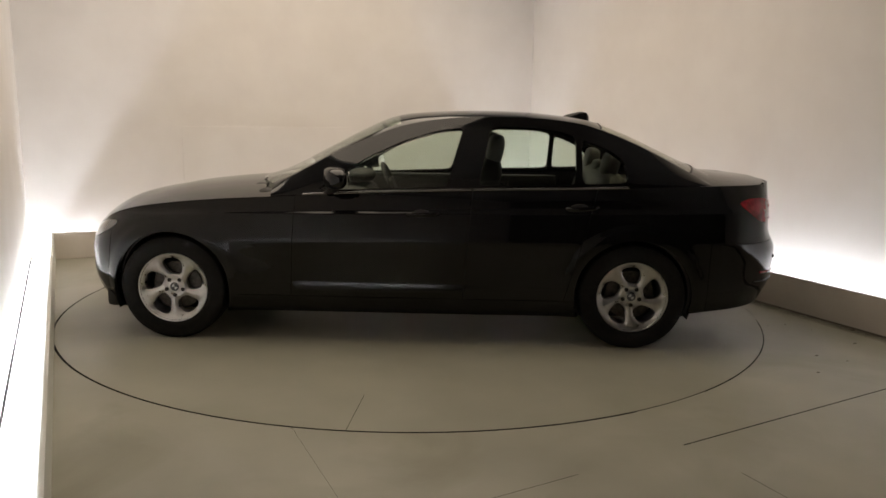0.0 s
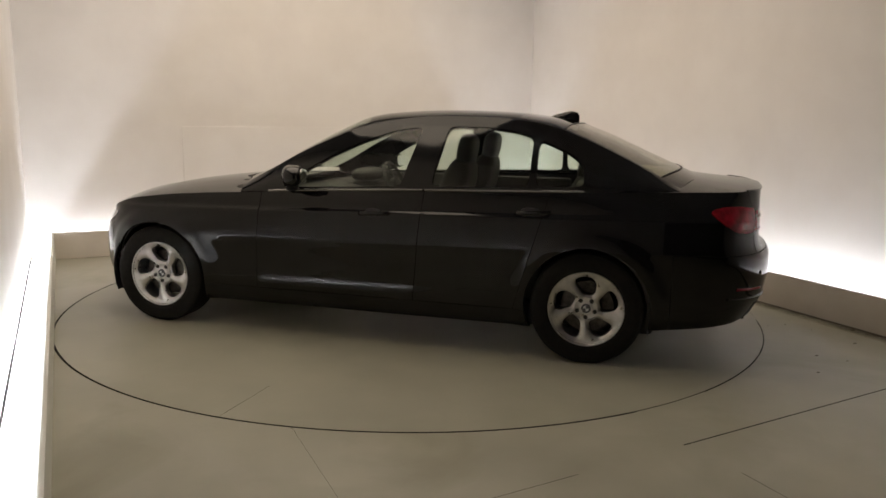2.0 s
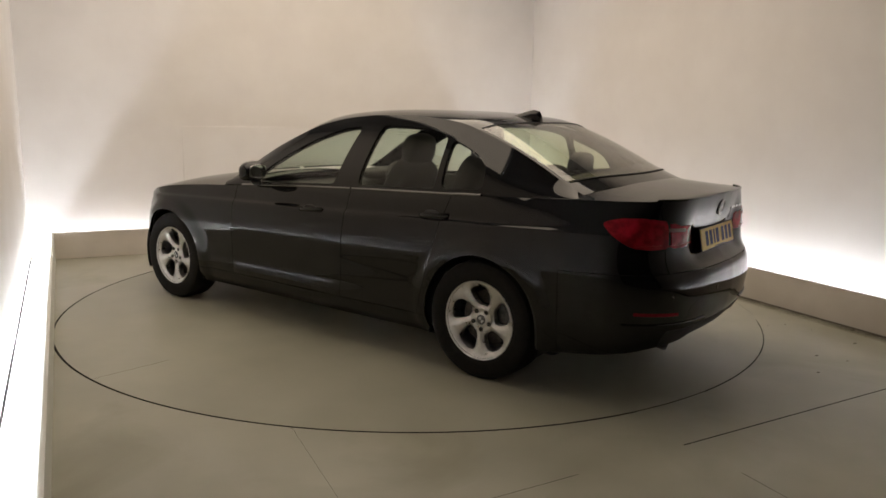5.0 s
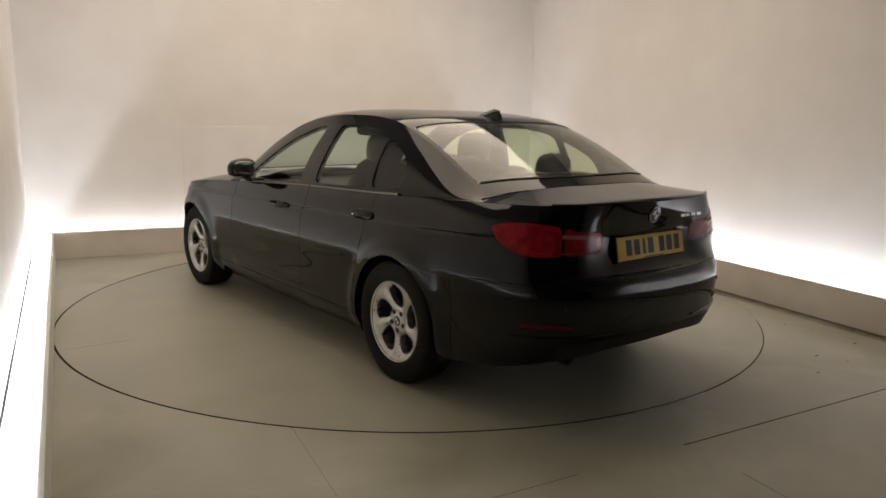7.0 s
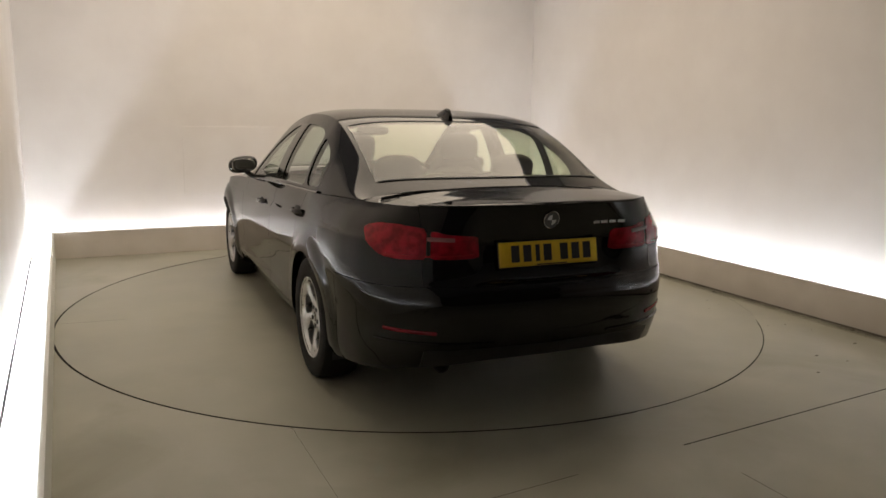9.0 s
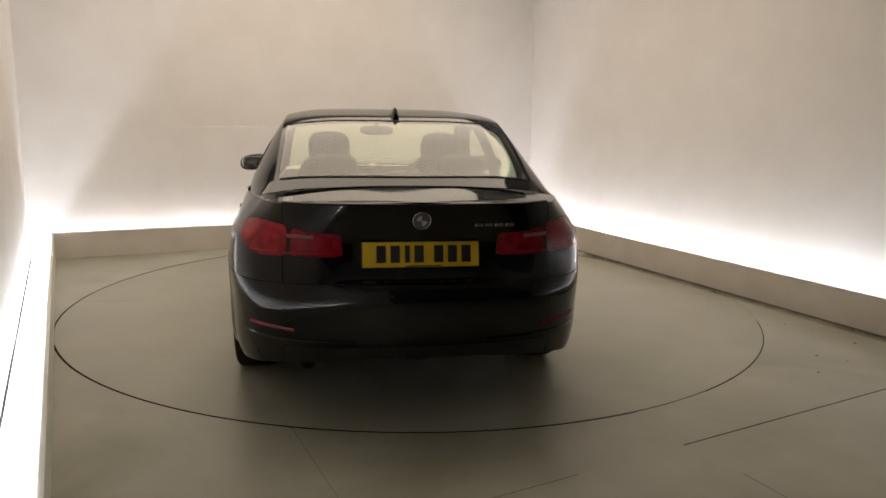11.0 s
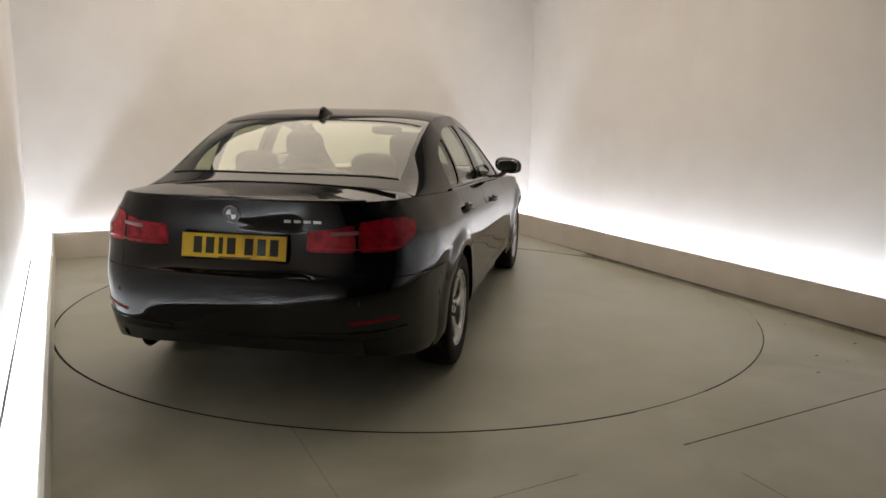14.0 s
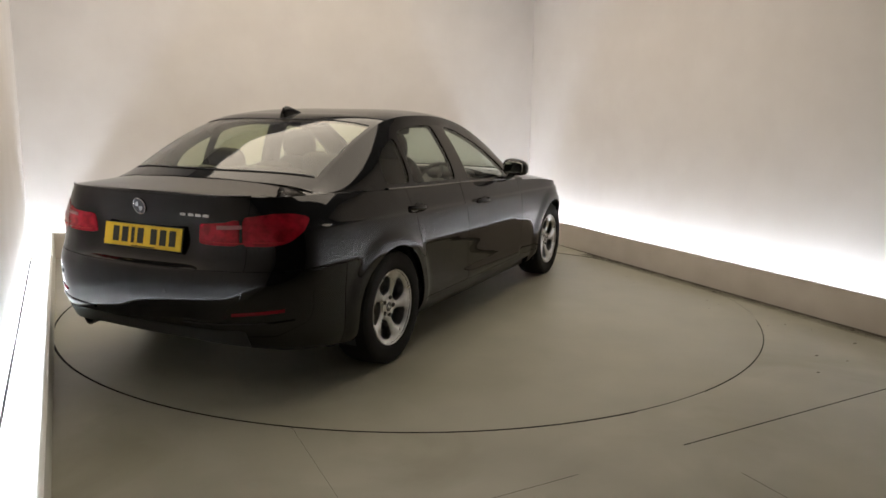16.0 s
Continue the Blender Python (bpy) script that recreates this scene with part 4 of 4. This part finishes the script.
def build_side_trim():
    fd, rd = (doors["front_door", 1], doors["front_door", -1]), (doors["rear_door", 1], doors["rear_door", -1])
    # belt strip
    for x0, x1, par in ((0.60, -0.415, fd), (-0.43, -1.36, rd)):
        pts = []
        for k in range(25):
            x = x0 + (x1 - x0) * k / 24
            pts.append((x, belt_y(x) + 0.009, belt_z(x) + 0.004))
        both("belt_strip", sweep_bm(pts, 0.006, 0.007, 8), M_STRIP, par, "dark satin metal strip below the side glass")
    # door handles with their dished recess
    for xa, xb, za, zb, par in ((-0.03, -0.225, 0.800, 0.808, fd), (-0.985, -1.175, 0.846, 0.856, rd)):
        pts = []
        for k in range(13):
            t = k / 12
            out = 0.030 * math.sin(math.pi * min(1, max(0, t)) ** 0.9) ** 0.5 if 0 < k < 12 else 0.0
            pts.append(side_point(xa + (xb - xa) * t, za + (zb - za) * t, out))
        both("handle", sweep_bm(pts, 0.008, 0.013, 10), M_PAINT, par, "gloss black pull handle")
        xm, zm = (xa + xb) / 2 + 0.01, (za + zb) / 2
        cup = pillow_bm(0.055, 0.006, 0.028, 2.4)
        c = side_point(xm, zm, 0.0)
        both("handle_recess", shift(cup, Matrix.Translation(c)), M_PLASTIC, par, "dark handle recess")
    # door mirrors
    head = pillow_bm(0.060, 0.106, 0.060, 2.6, 24, 14)
    for v in head.verts:
        v.co.x += 0.018 * (1 - (v.co.y / 0.105)) if v.co.x > 0 else 0
        v.co.z -= 0.010 * (v.co.y / 0.105)
        v.co.x -= 0.022 * (v.co.y / 0.105)
    m = Matrix.Translation((0.378, 0.923, 1.014))
    heads = both("door_mirror", shift(head, m), M_PAINT, fd, "gloss black door mirror housing")
    arm = sweep_bm([(0.45, 0.80, 0.915), (0.43, 0.845, 0.925), (0.40, 0.885, 0.952)], 0.035, 0.016, 10)
    both("mirror_arm", arm, M_PLASTIC, (heads[0], heads[1]))
    face = pillow_bm(0.004, 0.086, 0.045, 3.2)
    both("mirror_glass", shift(face, pose(0.310, 0.928, 1.014, 0, 0, 12)), M_MIRROR, (heads[0], heads[1]), "silvered mirror glass")
    sail = prism_bm([(0.60, 0.918), (0.44, 0.925), (0.44, 0.985)], -0.004, 0.004)
    shift(sail, Matrix.Translation((0, 0.79, 0)) @ Matrix.Rotation(math.pi / 2, 4, "X"))
    both("mirror_sail", sail, M_PLASTIC, fd)


def build_rear_trim():
    # number plate; its characters become plain bars
    bm = box_bm(-0.26, 0.26, -0.0555, 0.0555, 0, 0.004, 0.0015, 1)
    a, b = Vector((-2.332, 0, 0.833)), Vector((-2.353, 0, 0.723))
    up = (a - b).normalized()
    m = Matrix.Translation((a + b) / 2) @ Matrix(((0, up.x, -up.z, 0), (-1, 0, 0, 0), (0, up.z, up.x, 0), (0, 0, 0, 1)))
    plate = part("number_plate", shift(bm, m), M_YELLOW, car, "yellow number plate")
    for x in (-0.178, -0.116, -0.062, -0.010, 0.078, 0.140, 0.202):
        w = 0.011 if abs(x + 0.062) < 0.01 else 0.021
        part("plate_bar", shift(box_bm(x - w, x + w, -0.036, 0.040, 0.0042, 0.0052), m), M_INK, plate)
    part("plate_frame", shift(box_bm(-0.264, 0.264, -0.0595, 0.0595, -0.006, -0.0006, 0.001, 1), m), M_PLASTIC, plate)
    part("plate_maker_strip", shift(box_bm(-0.07, 0.09, -0.0535, -0.0485, 0.0042, 0.0048), m), M_INK, plate)
    # round badge
    r = rear_point(0, 0.930)
    tilt = pose(r.x + 0.002, 0, 0.930, 0, 0, 90) @ pose(0, 0, 0, -12)
    badge = part("badge", shift(lathe_bm([(0.041, -0.002), (0.041, 0.004), (0.038, 0.0065), (0.0355, 0.006), (0.0345, 0.0052), (0.0001, 0.0075)], 40), tilt), M_ROUNDEL, boot, "round dark enamel badge with pale quarters")
    for k in range(2):
        q = bmesh.new()
        c = q.verts.new((0, 0.0085, 0))
        arc = [q.verts.new((0.024 * math.cos(t), 0.0075, 0.024 * math.sin(t))) for t in [math.pi * k + math.pi / 2 * i / 8 for i in range(9)]]
        for i in range(8):
            q.faces.new((c, arc[i + 1], arc[i]))
        part("badge_quarter", shift(q, tilt), M_WHITEBLUE, badge)
    part("badge_ring", shift(lathe_bm([(0.0415, 0.0), (0.0415, 0.006), (0.0395, 0.0075), (0.0375, 0.0062), (0.0375, 0.0)], 40), tilt), M_CHROME, badge)
    # model script as plain chrome bars
    y = -0.245
    for w in (0.036, 0.036, 0.038, 0.040):
        p = rear_point(y - w / 2, 0.905)
        part("script_bar", box_bm(p.x - 0.004, p.x + 0.004, y - w, y, 0.897, 0.913, 0.002, 1), M_CHROME, boot, "plain chrome bar of the model script")
        y -= w + 0.010
    pts = [rear_point(yy, 0.999, -0.003) + Vector((0, 0, 0.002)) for yy in np.linspace(-0.60, 0.60, 40)]
    part("boot_lip", sweep_bm([tuple(p) for p in pts], 0.007, 0.006, 10), M_PAINT, boot)
    # reflectors and the bumper's crease strip
    for sgn in (1, -1):
        pts = [rear_point(sgn * yy, 0.448 + 0.07 * (yy - 0.5), 0.002) for yy in np.linspace(0.56, 0.755, 14)]
        part("reflector", sweep_bm([tuple(p) for p in pts], 0.004, 0.008, 8), M_REFLECTOR, car, "dark red bumper reflector strip")
        pts = [rear_point(sgn * yy, 0.400 + 0.03 * (yy - 0.4), 0.002) for yy in np.linspace(0.30, 0.78, 18)]
        part("bumper_crease", sweep_bm([tuple(p) for p in pts], 0.006, 0.007, 8), M_PAINT, car)
        for yy in (0.22, 0.60):
            p = rear_point(sgn * yy, 0.545, -0.002)
            part("parking_sensor", shift(lathe_bm([(0.012, -0.004), (0.012, 0.002), (0.0105, 0.0035), (0.0001, 0.004)], 20), pose(p.x, p.y, p.z, 0, 0, 90)), M_GLOSSBLACK, car)
    # bars inside the tail lamps
    for sgn in (1, -1):
        for y0, y1, z in ((0.375, 0.595, 0.786), (0.63, 0.75, 0.790)):
            pts = []
            for yy in np.linspace(y0, y1, 10):
                p = rear_point(sgn * yy, z, 0.004)
                pts.append(tuple(p))
            part("lamp_bar", sweep_bm(pts, 0.004, 0.004, 6), M_CLEAR_RED, car, "lamp light bar")
        # pale reversing strip along the top of the inner section
        pts = [tuple(rear_point(sgn * yy, 0.852 + 0.05 * (yy - 0.40), 0.005)) for yy in np.linspace(0.47, 0.585, 12)]
        part("reversing_lamp", sweep_bm(pts, 0.003, 0.009, 8), M_PALELAMP, car, "pale pink-white reversing lamp strip")
    # black seals round the rear window
    pts = [cabin_top(9.25, u) + Vector((0, 0, 0.001)) for u in np.linspace(0.05, 1, 16)]
    pts = pts + [Vector((p.x, -p.y, p.z)) for p in pts[-2::-1]]
    part("window_seal", sweep_bm([tuple(p) for p in pts], 0.006, 0.003, 6), M_PLASTIC, car, "thin black window seal")
    pts = [cabin_top(12.18, u) + Vector((0, 0, 0.002)) for u in np.linspace(0.05, 1, 16)]
    pts = pts + [Vector((p.x, -p.y, p.z)) for p in pts[-2::-1]]
    part("window_seal", sweep_bm([tuple(p) for p in pts], 0.007, 0.003, 6), M_PLASTIC, car, "thin black window seal")
    # roof aerial
    fin = bmesh.new()
    rows = []
    for k in range(15):
        t = k / 14
        x = -1.045 - 0.19 * t
        h = 0.064 * (min(1, t / 0.7)) ** 0.75 if t < 0.9 else 0.064 * (1 - ((t - 0.9) / 0.1) ** 2 * 0.35)
        w = 0.030 * math.sin(math.pi * min(1, 0.12 + 0.80 * t)) ** 0.5
        z0 = 1.388 - 0.17 * max(0, -1.05 - x)
        rows.append([fin.verts.new((x, w * math.cos(a) * (1 - 0.45 * math.sin(a)), z0 + h * math.sin(a) ** 0.8)) for a in [math.pi * i / 10 for i in range(11)]])
    for p, q in zip(rows, rows[1:]):
        for i in range(10):
            fin.faces.new((p[i], p[i + 1], q[i + 1], q[i]))
    fin.faces.new(rows[-1]), fin.faces.new(rows[0][::-1])
    bmesh.ops.recalc_face_normals(fin, faces=fin.faces[:])
    part("roof_aerial", fin, M_PAINT, car, "black shark-fin roof aerial")


def build_front_trim():
    part("cowl", box_bm(0.74, 0.98, -0.50, 0.50, 0.90, 0.938, 0.012), M_PLASTIC, car, "black scuttle panel below the windscreen")
    for y0 in (0.55, -0.05):
        pts = [(0.93 - 0.28 * (abs(y0 - 0.55 * t) / 0.7) ** 2 * 0.3 + 0.02, y0 - 0.55 * t, 0.966) for t in np.linspace(0, 1, 10)]
        part("wiper", sweep_bm(pts, 0.007, 0.006, 6), M_PLASTIC, car, "black wiper")
    part("inner_mirror", shift(pillow_bm(0.018, 0.125, 0.035, 3), pose(0.16, 0.0, 1.27, 0, 15, 0)), M_PLASTIC, car, "black interior mirror")
    part("mirror_stalk", sweep_bm([(0.20, 0, 1.33), (0.17, 0, 1.28)], 0.012, 0.012), M_PLASTIC, car)


def build_interior():
    # dashboard, wheel, shelf, door cards
    dash = box_bm(0.30, 0.92, -0.74, 0.74, 0.62, 0.925, 0.05, 3)
    for v in dash.verts:
        if v.co.z > 0.8:
            v.co.z -= 0.10 * max(0, (0.45 - v.co.x) / 0.15)
    part("dashboard", dash, M_TRIM, car, "dark dashboard")
    part("binnacle", shift(pillow_bm(0.10, 0.20, 0.05, 2.6), pose(0.40, -0.37, 0.935)), M_TRIM, car)
    ring = bmesh.new()
    n, k2 = 40, 10
    vs = [[ring.verts.new(((0.178 + 0.014 * math.cos(b)) * math.cos(a), (0.178 + 0.014 * math.cos(b)) * math.sin(a), 0.014 * math.sin(b))) for b in [2 * math.pi * j / k2 for j in range(k2)]]
          for a in [2 * math.pi * i / n for i in range(n)]]
    for i in range(n):
        for j in range(k2):
            ring.faces.new((vs[i][j], vs[(i + 1) % n][j], vs[(i + 1) % n][(j + 1) % k2], vs[i][(j + 1) % k2]))
    wheel_m = pose(0.17, -0.37, 0.86, 0, -66, 0)
    steer = part("steering_wheel", shift(ring, wheel_m), M_TRIM, car, "black steering wheel")
    part("steering_hub", shift(pillow_bm(0.06, 0.075, 0.025, 2.8), wheel_m), M_TRIM, steer)
    for a in (0, 180, 270):
        part("steering_spoke", shift(box_bm(0.05, 0.175, -0.015, 0.015, -0.008, 0.008, 0.005), wheel_m @ pose(0, 0, 0, 0, 0, a + 90)), M_TRIM, steer)
    part("parcel_shelf", box_bm(-1.93, -1.28, -0.60, 0.60, 0.93, 0.955, 0.008), M_TRIM, car, "dark parcel shelf")
    for sgn in (1, -1):
        for x0, x1 in ((0.60, -0.42), (-0.44, -1.12)):
            card = box_bm(x1, x0, 0.71, 0.775, 0.33, 0.93, 0.02)
            part("door_card", card if sgn > 0 else mirrored(card), M_TRIM, doors["front_door" if x0 > 0 else "rear_door", sgn], "dark inner door lining")
    # seats
    for y in (0.37, -0.37):
        seat = part("front_seat", shift(pillow_bm(0.27, 0.25, 0.09, 4), pose(-0.12, y, 0.52, 0, -8, 0)), M_SEAT, car, "dark grey leather front seat")
        back = pillow_bm(0.085, 0.245, 0.33, 4, 24, 16)
        for v in back.verts:
            v.co.y *= 1 - 0.22 * max(0, v.co.z / 0.33)
        part("seat_back", shift(back, pose(-0.47, y, 0.80, 0, -17, 0)), M_SEAT, seat)
        part("headrest", shift(pillow_bm(0.055, 0.135, 0.10, 3, 24, 14), pose(-0.575, y, 1.175, 0, -10, 0)), M_SEAT, seat, "rounded dark headrest")
        for dy in (0.06, -0.06):
            part("headrest_post", sweep_bm([(-0.545, y + dy, 1.05), (-0.565, y + dy, 1.13)], 0.006, 0.006), M_CHROME, seat)
    bench = part("rear_bench", shift(pillow_bm(0.27, 0.64, 0.10, 5), pose(-0.98, 0, 0.52, 0, -6, 0)), M_SEAT, car, "dark grey leather rear bench")
    part("bench_back", shift(pillow_bm(0.09, 0.64, 0.30, 5), pose(-1.26, 0, 0.76, 0, -20, 0)), M_SEAT, bench)
    for y, h in ((0.36, 0.085), (-0.36, 0.085), (0.0, 0.05)):
        part("rear_headrest", shift(pillow_bm(0.05, 0.135, h, 3, 24, 14), pose(-1.33, y, 1.00 + h, 0, -12, 0)), M_SEAT, bench, "rounded dark headrest")


M_REFLECTOR = mat("reflector_red", (0.20, 0.004, 0.010), 0.25, 0.0, 0.0, 0.3)
M_PALELAMP = mat("pale_lamp_lens", (0.30, 0.11, 0.12), 0.18, 0.0, 0.0, 0.5)
M_CLEAR_RED = mat("bright_red_lamp_bar", (0.34, 0.012, 0.02), 0.2)
build_underbody()
build_side_trim()
build_rear_trim()
build_front_trim()
build_interior()


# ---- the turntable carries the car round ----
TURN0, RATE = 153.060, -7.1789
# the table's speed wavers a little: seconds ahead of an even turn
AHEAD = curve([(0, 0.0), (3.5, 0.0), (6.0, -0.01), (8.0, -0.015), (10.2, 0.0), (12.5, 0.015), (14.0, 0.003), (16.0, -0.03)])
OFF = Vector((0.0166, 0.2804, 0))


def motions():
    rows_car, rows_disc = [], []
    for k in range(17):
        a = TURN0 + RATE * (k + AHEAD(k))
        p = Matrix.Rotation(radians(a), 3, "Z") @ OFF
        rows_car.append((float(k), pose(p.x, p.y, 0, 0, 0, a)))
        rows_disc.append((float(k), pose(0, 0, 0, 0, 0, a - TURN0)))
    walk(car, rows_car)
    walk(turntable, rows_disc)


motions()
